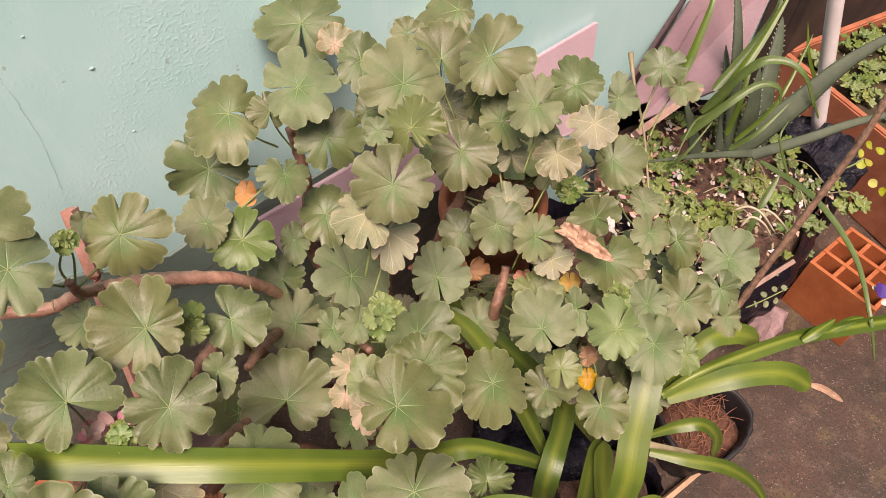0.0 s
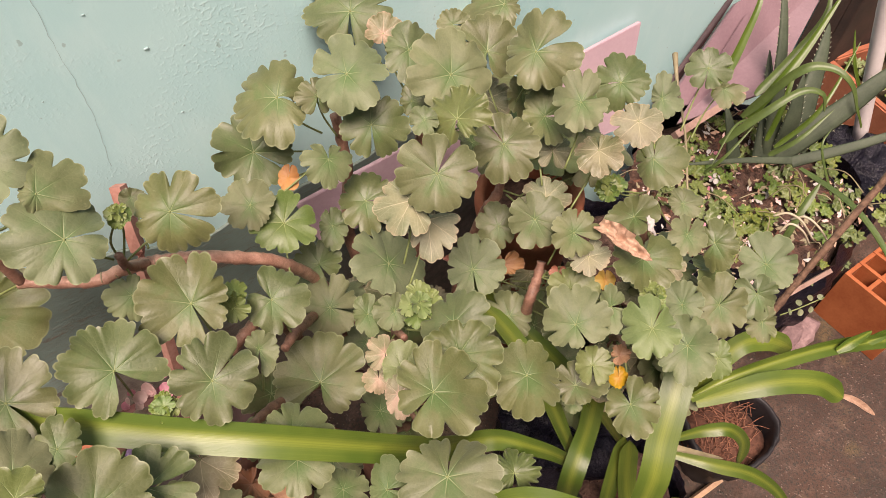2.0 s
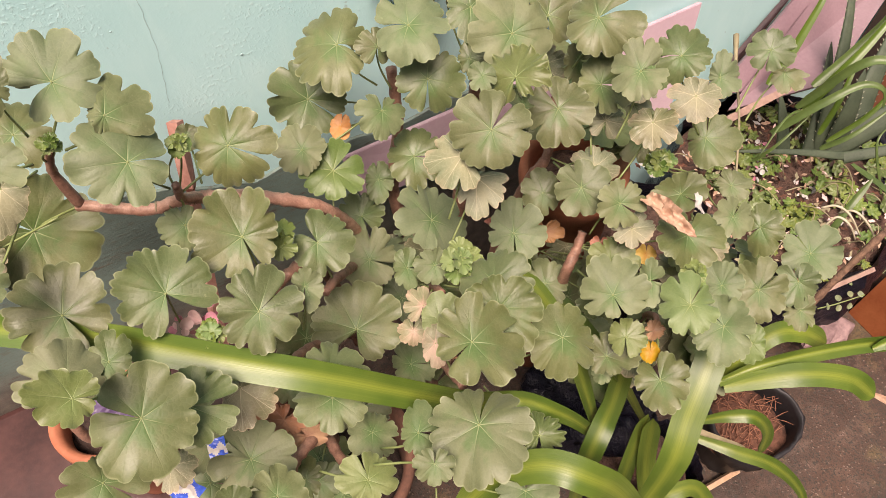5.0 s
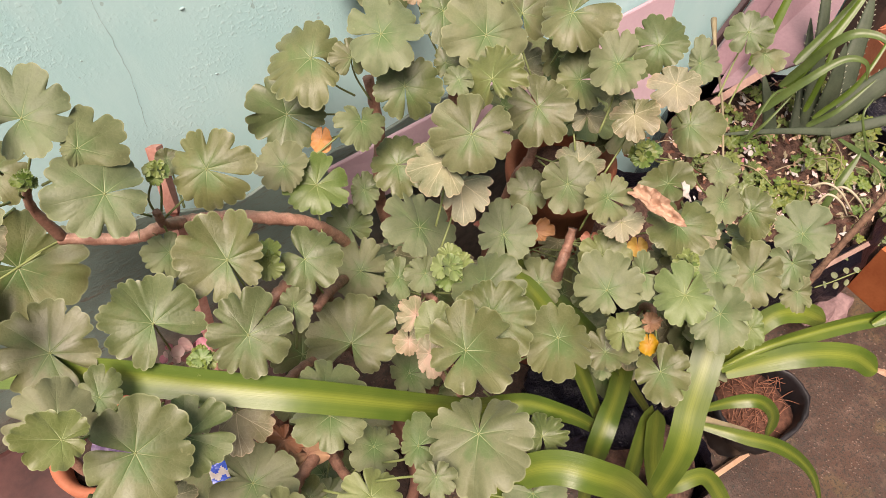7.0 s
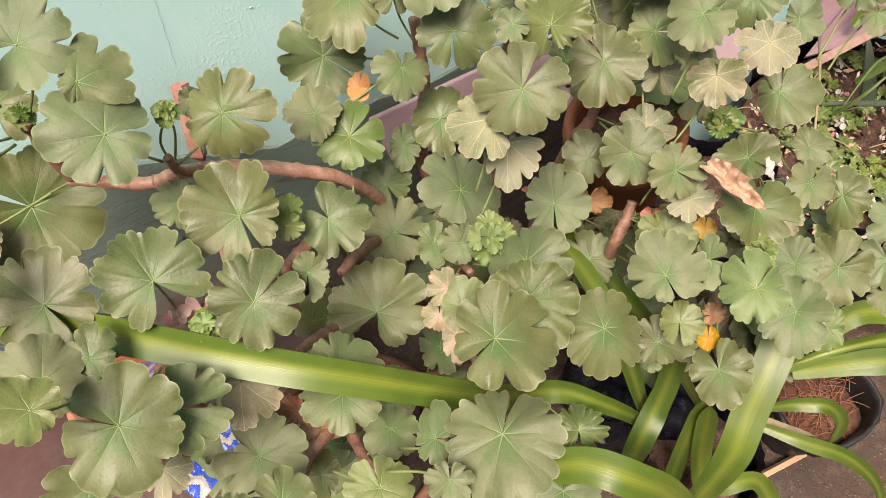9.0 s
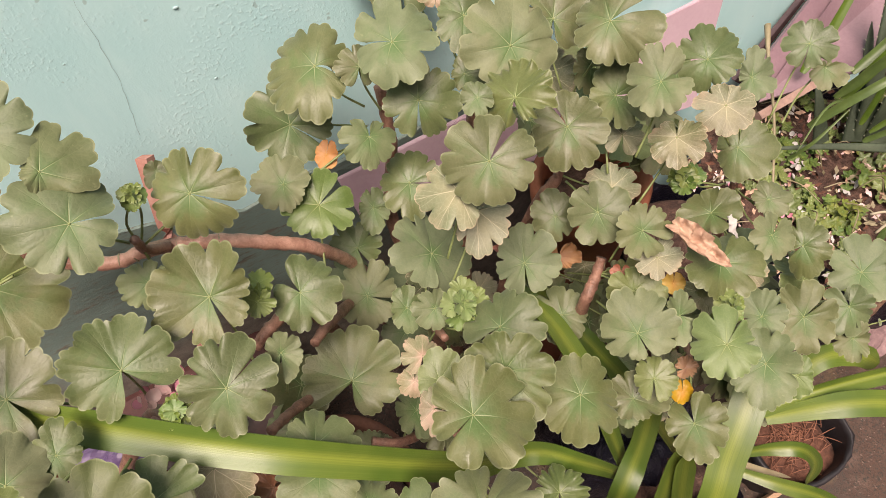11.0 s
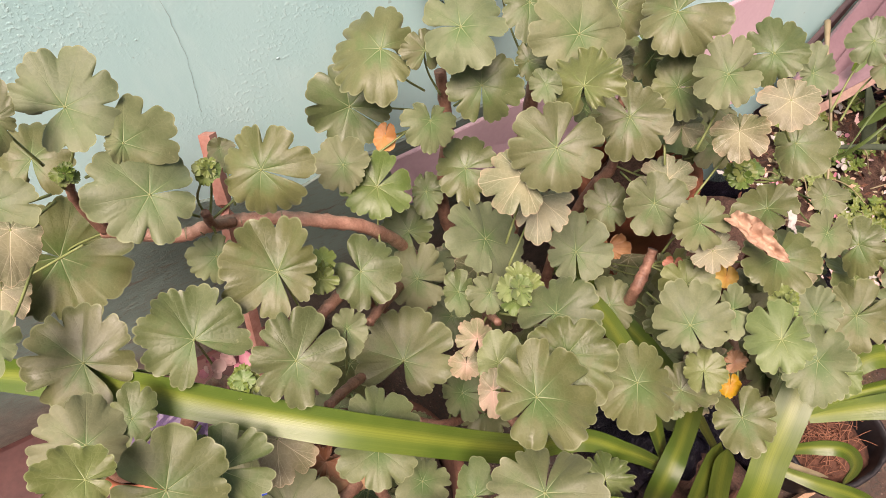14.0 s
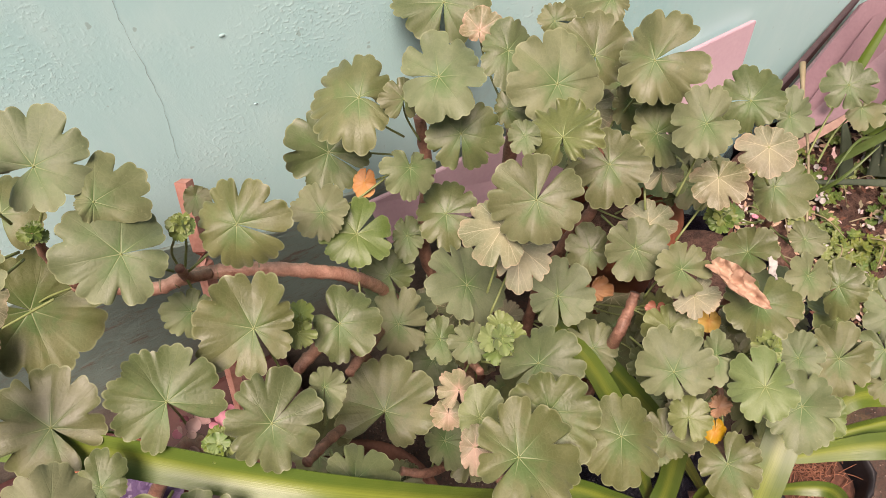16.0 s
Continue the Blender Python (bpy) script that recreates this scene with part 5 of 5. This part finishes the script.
aloe_leaf([(1.121, 0.429, 0.355), (1.215, 0.394, 0.438), (1.313, 0.371, 0.519), (1.438, 0.333, 0.578)], 0.058, 0.025)
aloe_leaf([(1.112, 0.436, 0.355), (1.130, 0.488, 0.479), (1.162, 0.548, 0.578), (1.197, 0.612, 0.654)], 0.035, 0.02)
aloe_leaf([(1.153, 0.410, 0.358), (1.197, 0.451, 0.439), (1.247, 0.488, 0.507), (1.293, 0.523, 0.548)], 0.055, 0.025)
aloe_leaf([(1.099, 0.440, 0.351), (1.131, 0.491, 0.432), (1.173, 0.558, 0.513)], 0.045, 0.02)
aloe_leaf([(1.131, 0.421, 0.355), (1.134, 0.438, 0.452), (1.153, 0.464, 0.525)], 0.05, 0.02)
aloe_leaf([(1.027, 0.463, 0.369), (1.020, 0.492, 0.432), (1.021, 0.524, 0.476)], 0.03, 0.015, False)
aloe_leaf([(1.023, 0.354, 0.453), (1.098, 0.301, 0.494), (1.169, 0.259, 0.526), (1.270, 0.197, 0.548), (1.42, 0.10, 0.58)], 0.020, 0.009, False)
aloe_leaf([(1.029, 0.353, 0.455), (0.931, 0.407, 0.467), (0.824, 0.460, 0.474)], 0.014, 0.007, False)

grass = thing("grass_clump", "arching bright green grassy leaves beside the aloe", "plant")


def blade(points, width, material, fold=0.4, tip=0.7):
    v, f, uv = ribbon(points, width * 0.8, fold, 9, tip, 0.05, 4)
    mesh_object("blade", v, f, material, grass, uv)


blade([(0.995, 0.459, 0.501), (1.037, 0.452, 0.565), (1.097, 0.459, 0.621), (1.177, 0.479, 0.693)], 0.024, GRASS)
blade([(1.027, 0.478, 0.526), (1.094, 0.477, 0.580), (1.161, 0.484, 0.639), (1.191, 0.513, 0.681)], 0.020, GREY_GRASS)
blade([(1.007, 0.547, 0.482), (1.048, 0.558, 0.532), (1.078, 0.570, 0.577), (1.113, 0.588, 0.627), (1.152, 0.624, 0.665)], 0.022, GRASS)
blade([(0.987, 0.465, 0.501), (1.021, 0.425, 0.617), (1.052, 0.392, 0.637), (1.070, 0.351, 0.621), (1.090, 0.319, 0.562)], 0.020, GREY_GRASS)
blade([(0.917, 0.449, 0.485), (0.963, 0.418, 0.562), (1.013, 0.399, 0.598), (1.041, 0.374, 0.596), (1.047, 0.358, 0.565)], 0.018, GREY_GRASS)
blade([(1.012, 0.445, 0.501), (0.940, 0.447, 0.519), (0.855, 0.416, 0.488)], 0.006, GREY_GRASS)
blade([(0.983, 0.322, 0.491), (0.943, 0.201, 0.528), (0.899, 0.095, 0.522), (0.838, 0.015, 0.498), (0.825, -0.033, 0.440)], 0.014, GREY_GRASS)
blade([(0.795, 0.224, 0.524), (0.826, 0.235, 0.569), (0.869, 0.247, 0.595)], 0.014, GREY_GRASS, 0.4, 0.3)
blade([(1.370, 0.420, 0.399), (1.342, 0.454, 0.468), (1.348, 0.491, 0.528)], 0.012, GRASS)
blade([(0.994, 0.388, 0.460), (1.020, 0.363, 0.507), (1.081, 0.356, 0.554)], 0.012, GREY_GRASS)

blade([(1.050, 0.427, 0.433), (1.073, 0.439, 0.500), (1.111, 0.467, 0.558), (1.142, 0.488, 0.596)], 0.014, GRASS)
blade([(1.057, 0.409, 0.426), (1.105, 0.392, 0.487), (1.145, 0.397, 0.532), (1.231, 0.429, 0.589)], 0.012, GRASS)
blade([(0.855, 0.423, 0.467), (0.871, 0.407, 0.515), (0.921, 0.407, 0.561)], 0.008, GREY_GRASS)
blade([(1.004, 0.257, 0.464), (0.996, 0.312, 0.541), (1.025, 0.325, 0.561)], 0.006, GREY_GRASS)
blade([(1.247, 0.345, 0.425), (1.225, 0.371, 0.479), (1.235, 0.398, 0.499)], 0.006, GRASS)

# ---- pipe, planter, block ----
pipe = thing("drain_pipe", "white plastic pipe standing upright behind the plants", "pipe")
v, f = tube([(1.426, 0.382, 0.254), (1.405, 0.430, 0.421), (1.377, 0.471, 0.580), (1.340, 0.512, 0.760)], (0.016, 0.016, 0.016), 20, 4)
mesh_object("tube", v, f, PVC, pipe)

PZ = 0.25
planter = thing("planter_box", "low terracotta slab planter full of moss and weeds", "planter")
edge_a, edge_b = Vector((1.614, 0.621, 0.000)), Vector((1.533, 0.220, 0.000))


def slab(a, b, height, thick):
    """An upright terracotta slab from a to b on the ground."""
    d = (b - a).normalized()
    s = Vector((-d.y, d.x, 0)) * thick
    bm = bmesh.new()
    low = [bm.verts.new(q) for q in (a, b, b + s, a + s)]
    bm.faces.new(low)
    got = bmesh.ops.extrude_face_region(bm, geom=list(bm.faces))
    bmesh.ops.translate(bm, verts=[g for g in got["geom"] if isinstance(g, bmesh.types.BMVert)], vec=(0, 0, height))
    bmesh.ops.recalc_face_normals(bm, faces=bm.faces)
    bmesh.ops.bevel(bm, geom=list(bm.edges), offset=0.004, segments=2, affect="EDGES")
    part("slab", bm, CLAY, planter)


ex, ey = (edge_b - edge_a).normalized(), Vector((-(edge_b - edge_a).y, (edge_b - edge_a).x, 0)).normalized()
LONG, WIDE = 0.85, 0.55
corner = [edge_a, edge_a + ex * LONG, edge_a + ex * LONG + ey * WIDE, edge_a + ey * WIDE]
slab(corner[0], corner[1], PZ, 0.022)
slab(corner[1] + ey * 0.025, corner[2] - ey * 0.025, PZ + 0.004, 0.022)
slab(corner[2], corner[3], PZ, 0.022)
slab(corner[3] - ey * 0.025, corner[0] + ey * 0.025, PZ + 0.004, 0.022)
v, f = lumpy(0.0, 0.0, LONG - 0.04, WIDE - 0.04, 0.0, 0.025, 0.012, 9)
v = [edge_a + ex * (0.02 + q[0]) + ey * (0.02 + q[1]) + Vector((0, 0, PZ - 0.03 + q[2])) for q in v]
mesh_object("earth", v, f, MOSS, planter)

crate = thing("weathered_box", "dark weathered wooden box at the foot of the wall", "box")
for lo, hi in (((1.60, 0.60, 0.0), (2.9, 0.625, 0.62)), ((1.60, 0.625, 0.0), (1.625, 0.695, 0.62)), ((1.625, 0.625, 0.0), (2.9, 0.69, 0.58))):
    part("board", box(bmesh.new(), lo, hi, 0.004), ROTTEN, crate)

block = thing("hollow_brick", "orange hollow clay block standing with its square holes up", "brick")
bx, by, bz = 1.174, 0.182, 0.16
cols, rows, cell, web = 3, 3, 0.0415, 0.009
wide, deep = cols * cell + (cols + 1) * web, rows * cell + (rows + 1) * web
for i in range(cols + 1):
    x = bx + i * (cell + web)
    part("wall", box(bmesh.new(), (x, by - deep, 0.0), (x + web, by, bz), 0.0012), BRICK, block)
for i in range(cols):
    for j in range(rows + 1):
        x, y = bx + web + i * (cell + web), by - deep + j * (cell + web)
        part("web", box(bmesh.new(), (x, y, 0.0), (x + cell, y + web, bz - 0.002), 0.0008), BRICK, block)

branch = thing("bare_branch", "thin brown bare branch with a few small yellow-green leaves", "branch")
v, f = tube([(0.693, 0.151, 0.486), (0.730, 0.157, 0.555), (0.772, 0.162, 0.627), (0.818, 0.167, 0.699), (0.848, 0.172, 0.753), (0.905, 0.191, 0.851)], (0.0058, 0.0055, 0.005, 0.0048, 0.0045), 9, 9, 0.26, 4)
mesh_object("wood", v, f, TWIG, branch)
v, f = tube([(0.828, 0.167, 0.704), (0.843, 0.161, 0.708), (0.860, 0.158, 0.713)], (0.0015, 0.0012), 5, 3)
mesh_object("shoot", v, f, PETIOLE, branch)


def oval(parent, at, size, material, name="leaf", tilt=None, long=1.4):
    """A small oval leaf or petal with a fold."""
    rnd = random.Random(int((at[0] * 31 + at[1] * 17 + at[2] * 7) * 1000))
    n = (Vector(tilt or FACE) + Vector((rnd.gauss(0, 0.25), rnd.gauss(0, 0.25), 0))).normalized()
    x = n.cross(Vector((rnd.uniform(-1, 1), rnd.uniform(-1, 1), 0.2))).normalized()
    y = n.cross(x)
    verts, faces, uvs = [], [], []
    for i in range(5):
        rho = i / 4
        for s in range(15):
            w = 2 * math.pi * s / 14
            r = size * rho * (1 - 0.18 * math.cos(2 * w))
            verts.append(Vector(at) + x * math.cos(w) * r * long + y * math.sin(w) * r + n * (size * 0.35 * rho ** 2 * math.sin(w) ** 2 + size * 0.1 * math.cos(w) * rho))
            uvs.append((s / 14, rho))
        if i:
            for s in range(14):
                a = (i - 1) * 15 + s
                faces.append((a, a + 1, a + 16, a + 15))
    return mesh_object(name, verts, faces, material, parent, uvs)


for q in ((0.859, 0.166, 0.717), (0.874, 0.165, 0.723), (0.860, 0.151, 0.710), (0.881, 0.151, 0.719), (0.852, 0.155, 0.708), (0.861, 0.130, 0.685), (0.865, 0.115, 0.678)):
    oval(branch, q, 0.0054, LEAF["lemon"], "leaf")
sprig = thing("pale_sprig", "small sprig with pale rounded leaves by the block", "sprig")
v, f = tube([(0.709, 0.143, 0.489), (0.735, 0.134, 0.495), (0.776, 0.122, 0.507)], (0.0012, 0.001), 5, 3)
mesh_object("shoot", v, f, PETIOLE, sprig)
for q in ((0.741, 0.139, 0.501), (0.736, 0.128, 0.492), (0.758, 0.134, 0.506), (0.751, 0.122, 0.495), (0.771, 0.126, 0.507), (0.723, 0.138, 0.492)):
    oval(sprig, q, 0.0038, LEAF["mint"], "leaf", None, 1.7)

# ---- small things ----
fallen = thing("dry_leaf", "curled dry tan leaf lying on the geranium", "leaf")
v, f, uv = ribbon([(0.395, 0.291, 0.791), (0.397, 0.270, 0.797), (0.402, 0.250, 0.792), (0.418, 0.227, 0.777)], 0.021, 1.3, 10, 0.45, 0.35, 10)
rnd = random.Random(4)
v = [q + FACE * 0.009 * noise.noise(q * 170) + Vector((0.003, -0.003, 0)) * noise.noise(q * 150 + FACE) for q in v]
mesh_object("blade", v, f, DRY, fallen, uv)
leaf(middle, (0.141, 0.561, 0.784), FACE, (1, -0.7, 0), (0.014, 0.017, 0.012, 0.018), 80, "orange", deep=0.12, gap=3)
leaf(east, (0.362, 0.176, 0.632), FACE, (1, -0.7, 0), (0.012, 0.014, 0.012, 0.014), 90, "orange", deep=0.12, gap=3)
leaf(east, (0.404, 0.265, 0.701), FACE, (1, -0.7, 0), (0.013, 0.013, 0.013, 0.013), 90, "orange", deep=0.12, gap=3)
leaf(east, (0.374, 0.192, 0.651), FACE, (1, -0.7, 0), (0.013, 0.014, 0.010, 0.013), 200, "brown", frill=0.6, deep=0.4)
leaf(east, (0.361, 0.303, 0.707), FACE, (1, -0.7, 0), (0.011, 0.010, 0.012, 0.010), 90, "brown", deep=0.3)
for at, n, r, sin in (((-0.061, 0.298, 0.672), (-0.3, -0.4, 0.8), 0.030, 40), ((-0.046, 0.274, 0.664), (0.3, -0.4, 0.8), 0.028, 150), ((-0.034, 0.286, 0.648), (-0.2, -0.6, 0.7), 0.032, 250), ((0.118, 0.262, 0.722), (-0.6, -0.4, 0.5), 0.016, 30), ((0.345, 0.385, 0.640), (-0.2, -0.6, 0.6), 0.030, 80), ((0.300, 0.420, 0.640), (0.3, -0.5, 0.7), 0.026, 200), ((0.395, 0.415, 0.655), (-0.4, -0.5, 0.6), 0.022, 310)):
    leaf(west if at[0] < 0 else middle, at, n, (1, -0.5, 0), (r, r * 0.6, r * 1.1, r * 0.5), sin, "brown", False, 0.5, 0.6, 30)
chip = thing("fallen_petal", "white petal lying on geranium leaves", "petal")
v, f, uv = ribbon([(0.445, 0.266, 0.795), (0.443, 0.258, 0.795), (0.440, 0.254, 0.790), (0.444, 0.246, 0.782)], 0.007, 0.5, 8, 0.4, 0.3, 6)
v = [q + Vector((0.003, 0.002, 0.002)) * noise.noise(q * 300) for q in v]
mesh_object("petal", v, f, PETAL, chip, uv)
stake = thing("wooden_stake", "short pink painted wooden stake leaning at the wall", "stake")
v, f = tube([(-0.128, 0.520, 0.300), (-0.065, 0.596, 0.637), (-0.048, 0.615, 0.724), (-0.032, 0.652, 0.797)], (0.010, 0.010), 4, 3)
mesh_object("stick", v, f, PINKWOOD, stake, smooth=False)
lath = thing("wood_lath", "thin raw wood lath lying on the concrete", "stick")
v, f = tube([(0.563, 0.039, 0.030), (0.680, 0.034, 0.020)], (0.007, 0.007), 4, 2)
mesh_object("stick", v, f, WOOD, lath, smooth=False)
for q, size, turn in (((-0.186, 0.300, 0.622), 0.019, 0.9), ((-0.139, 0.322, 0.628), 0.011, 1.9)):
    wrap = thing("foil_wrapper", "crumpled blue and white sweet wrapper under the leaves", "wrapper", "sweet wrappers")
    v, f = lumpy(-size, -size, size, size, 0.0, 0.002, size * 1.1, 21 + int(turn * 10))
    edge_of = lambda p: p[0] + 0.25 * size * math.sin(p[1] / size * 5)
    cut = [sum(edge_of(v[i]) for i in q4) / 4 for q4 in f]
    mesh_object("foil", v, [q4 for q4, c in zip(f, cut) if not -0.45 * size < c < 0.35 * size], BLUE, wrap, smooth=False)
    mesh_object("white_band", v, [q4 for q4, c in zip(f, cut) if -0.45 * size < c < 0.35 * size], PETAL, wrap, smooth=False, label="white printed band")
    wrap.matrix_basis = look(q, Vector(q) - FACE) @ Matrix.Rotation(turn, 4, "Z")
film = thing("plastic_scrap", "crumpled purple plastic scrap beneath the long blade", "plastic scrap")
v, f = lumpy(-0.045, -0.03, 0.045, 0.03, 0.0, 0.004, 0.022, 55)
mesh_object("film", v, f, PURPLE, film, smooth=False)
film.matrix_basis = pose(-0.212, 0.430, 0.608, 12, -8, -28)
old = thing("faded_flower", "pink faded geranium petals on a woody stem", "flower")
rnd = random.Random(19)
for i in range(16):
    q = Vector((-0.104, 0.371, 0.806)) if i < 10 else Vector((-0.081, 0.378, 0.802))
    q += Vector((rnd.gauss(0, 0.008), rnd.gauss(0, 0.008), rnd.gauss(0, 0.007)))
    tilt_of = FACE + Vector((rnd.gauss(0, 0.5), rnd.gauss(0, 0.5), rnd.gauss(0, 0.3)))
    oval(old, q, rnd.uniform(0.003, 0.0058), PINKWHITE if i < 8 else ROSE, "petal", tilt_of, rnd.uniform(1.2, 1.9))
stone = thing("pink_stone", "rough pinkish stone beside the block", "stone")
bm = bmesh.new()
bmesh.ops.create_icosphere(bm, subdivisions=3, radius=0.05)
for vert in bm.verts:
    vert.co *= 1 + 0.6 * noise.noise(vert.co * 16) + 0.2 * noise.noise(vert.co * 50)
    vert.co = Vector((vert.co.x * 1.3, vert.co.y * 0.6, vert.co.z * 0.4))
part("rock", bm, ROCK, stone)
stone.location = (0.999, 0.150, 0.100)
pansy = thing("pansy_flower", "small purple and cream pansy flower", "flower")
VIOLET = plain("violet_petal", (0.03, 0.012, 0.13), (0.07, 0.03, 0.2), 40.0, 0.5, 0.0)
oval(pansy, (1.180, 0.040, 0.210), 0.014, VIOLET, "petal")
oval(pansy, (1.175, 0.052, 0.210), 0.005, PETAL, "petal")
oval(pansy, (1.160, 0.021, 0.210), 0.006, PETAL, "petal")


strip = thing("wooden_strip", "faded pinkish wooden strip lying behind the geranium", "wood strip", "loose strips")
v, f = tube([(0.802, 0.476, 0.548), (0.874, 0.480, 0.546), (0.994, 0.487, 0.541)], (0.009, 0.009), 4, 2)
mesh_object("stick", v, f, OLDWOOD, strip, smooth=False)
strip = thing("wooden_strip", "faded pinkish wooden strip at the edge of the bag bed", "wood strip", "loose strips")
v, f = tube([(0.751, 0.165, 0.471), (0.801, 0.158, 0.477), (0.849, 0.152, 0.482)], (0.005, 0.005), 4, 2)
mesh_object("stick", v, f, OLDWOOD, strip, smooth=False)


# ---- weeds and litter ----
def scatter(name, label, category, lo, hi, number, size, materials, seed, ground, long=1.4, spread=0.02):
    """Many small leaves or petals, joined into one mesh for each colour."""
    rnd = random.Random(seed)
    holder = thing(name, label, category, kind="stuff")
    for mi, mat in enumerate(materials):
        verts, faces, uvs = [], [], []
        for _ in range(number // len(materials)):
            c = Vector((rnd.uniform(lo[0], hi[0]), rnd.uniform(lo[1], hi[1]), ground + rnd.uniform(0.0, spread)))
            n = Vector((rnd.gauss(-0.2, 0.4), rnd.gauss(-0.35, 0.4), 1.0)).normalized()
            x = n.cross(Vector((rnd.uniform(-1, 1), rnd.uniform(-1, 1), 0.1))).normalized()
            y = n.cross(x)
            s = size * rnd.uniform(0.5, 1.3)
            k = len(verts)
            verts.append(c)
            uvs.append((0.0, 0.0))
            for j in range(12):
                w = 2 * math.pi * j / 12
                r = s * (0.85 + 0.4 * math.cos(3 * w) * math.cos(w + 0.5))
                verts.append(c + x * math.cos(w) * r * long + y * math.sin(w) * r + n * s * rnd.uniform(-0.2, 0.3))
                uvs.append((j / 12, 1.0))
            faces += [(k, k + 1 + j, k + 1 + (j + 1) % 12) for j in range(12)]
        mesh_object("litter" if mi else "leaflets", verts, faces, mat, holder, uvs)
    return holder


bed = Vector((1.015, 0.408, 0.330))
def weed_bed(label, middle_of, half, number, ground, seed, size, along=Vector((1, 0, 0)), over=Vector((0, 1, 0))):
    """Clumps of small lobed leaves on short stalks, one mesh for each green."""
    rnd = random.Random(seed)
    holder = thing("weeds", label, "weeds", kind="stuff")
    for mat in (LEAF["small"], LEAF["young"], LEAF["bud"], LEAF["small"]):
        verts, faces, uvs = [], [], []
        for _ in range(number // 4):
            c = along * rnd.uniform(-1, 1) * half[0] + over * rnd.uniform(-1, 1) * half[1]
            c = Vector((middle_of[0] + c.x, middle_of[1] + c.y, ground))
            s = size * rnd.uniform(0.6, 1.4)
            turn = rnd.uniform(0, 6.3)
            for i in range(rnd.randint(5, 9)):
                w = turn + i * 2.4
                out = Vector((math.cos(w), math.sin(w), 0))
                tip = c + out * s * rnd.uniform(0.6, 1.8) + Vector((0, 0, s * rnd.uniform(0.6, 2.6)))
                n = (Vector((-0.1, -0.25, 1.0)) + out * rnd.uniform(0.0, 0.6)).normalized()
                x = (out - n * out.dot(n)).normalized()
                y = n.cross(x)
                k = len(verts)
                verts.append(tip)
                uvs.append((0.5, 0.0))
                for q in range(20):
                    a = 2 * math.pi * q / 20
                    r = s * (0.62 + 0.38 * abs(math.cos(2.5 * a)))
                    verts.append(tip + x * math.cos(a) * r + y * math.sin(a) * r * 0.8 + n * s * 0.15 * math.cos(5 * a))
                    uvs.append((q / 20, 0.9))
                faces += [(k, k + 1 + q, k + 1 + (q + 1) % 20) for q in range(20)]
                k = len(verts)
                side = out.cross(Vector((0, 0, 1))) * 0.0008
                verts += [c - side, c + side, tip + side, tip - side]
                uvs += [(0.5, 0.3)] * 4
                faces.append((k, k + 1, k + 2, k + 3))
        mesh_object("leaflets", verts, faces, mat, holder, uvs)


weed_bed("low lobed green weeds growing in the bag bed", bed + Vector((0.05, -0.03, 0.0)), (0.2, 0.2), 84, 0.315, 31, 0.0105)
weed_bed("lobed weeds hanging over the edge of the bag bed", Vector((1.045, 0.227, 0.270)), (0.06, 0.05), 22, 0.245, 35, 0.011)
weed_bed("green weeds and moss in the terracotta planter", edge_a + ex * 0.42 + ey * 0.28, (0.38, 0.22), 210, PZ - 0.02, 33, 0.012, ex, ey)
scatter("fallen_petals", "scattered white and pink petals and dry bits on the soil", "litter", (bed.x - 0.24, bed.y - 0.2), (bed.x + 0.18, bed.y + 0.2), 720, 0.0046, [PETAL, COCO, STRAW, DRY, PINKWHITE, ROTTEN, COCO, DRY, STRAW], 32, 0.322, 1.6, 0.015)
rnd = random.Random(44)
for number, q in ((9, (1.017, 0.503, 0.335)), (8, (0.977, 0.446, 0.335)), (7, (0.890, 0.386, 0.335)), (4, (0.834, 0.495, 0.335))):
    heap = thing("fallen_flower", "withered white and pink flower head on the soil", "flower", "fallen flowers")
    for i in range(number):
        oval(heap, Vector(q) + Vector((rnd.gauss(0, 0.012), rnd.gauss(0, 0.012), rnd.uniform(0, 0.008))), rnd.uniform(0.0025, 0.0048), PETAL if rnd.random() < 0.8 else ROSE, "petal", Vector((rnd.gauss(0, 0.5), rnd.gauss(-0.3, 0.5), 0.8)), rnd.uniform(1.3, 2.2))
stalks = thing("straw_stalks", "pale dry stalks bent over the weeds", "stalks", kind="stuff")
rnd = random.Random(6)
sv, sf = [], []
for _ in range(34):
    a = bed + Vector((rnd.uniform(-0.2, 0.2), rnd.uniform(-0.18, 0.15), rnd.uniform(0.0, 0.02)))
    w = rnd.uniform(0, 6.28)
    d = Vector((math.cos(w), math.sin(w), 0)) * rnd.uniform(0.04, 0.10)
    v, f = tube([a, a + d * 0.5 + Vector((0, 0, rnd.uniform(0.01, 0.04))), a + d], (0.0014, 0.0009), 5, 4)
    k = len(sv)
    sv += v
    sf += [tuple(i + k for i in q) for q in f]
for line in (((0.742, 0.241, 0.609), (0.753, 0.229, 0.620), (0.764, 0.209, 0.613), (0.780, 0.184, 0.581)), ((0.767, 0.225, 0.598), (0.771, 0.211, 0.617), (0.780, 0.188, 0.608), (0.796, 0.163, 0.576)), ((0.745, 0.222, 0.587), (0.756, 0.219, 0.603), (0.766, 0.201, 0.597), (0.780, 0.185, 0.569))):
    v, f = tube(line, (0.0017, 0.0019, 0.0013), 6, 5)
    mesh_object("stalk", v, f, CREAM, stalks)
mesh_object("straw", sv, sf, STRAW, stalks)
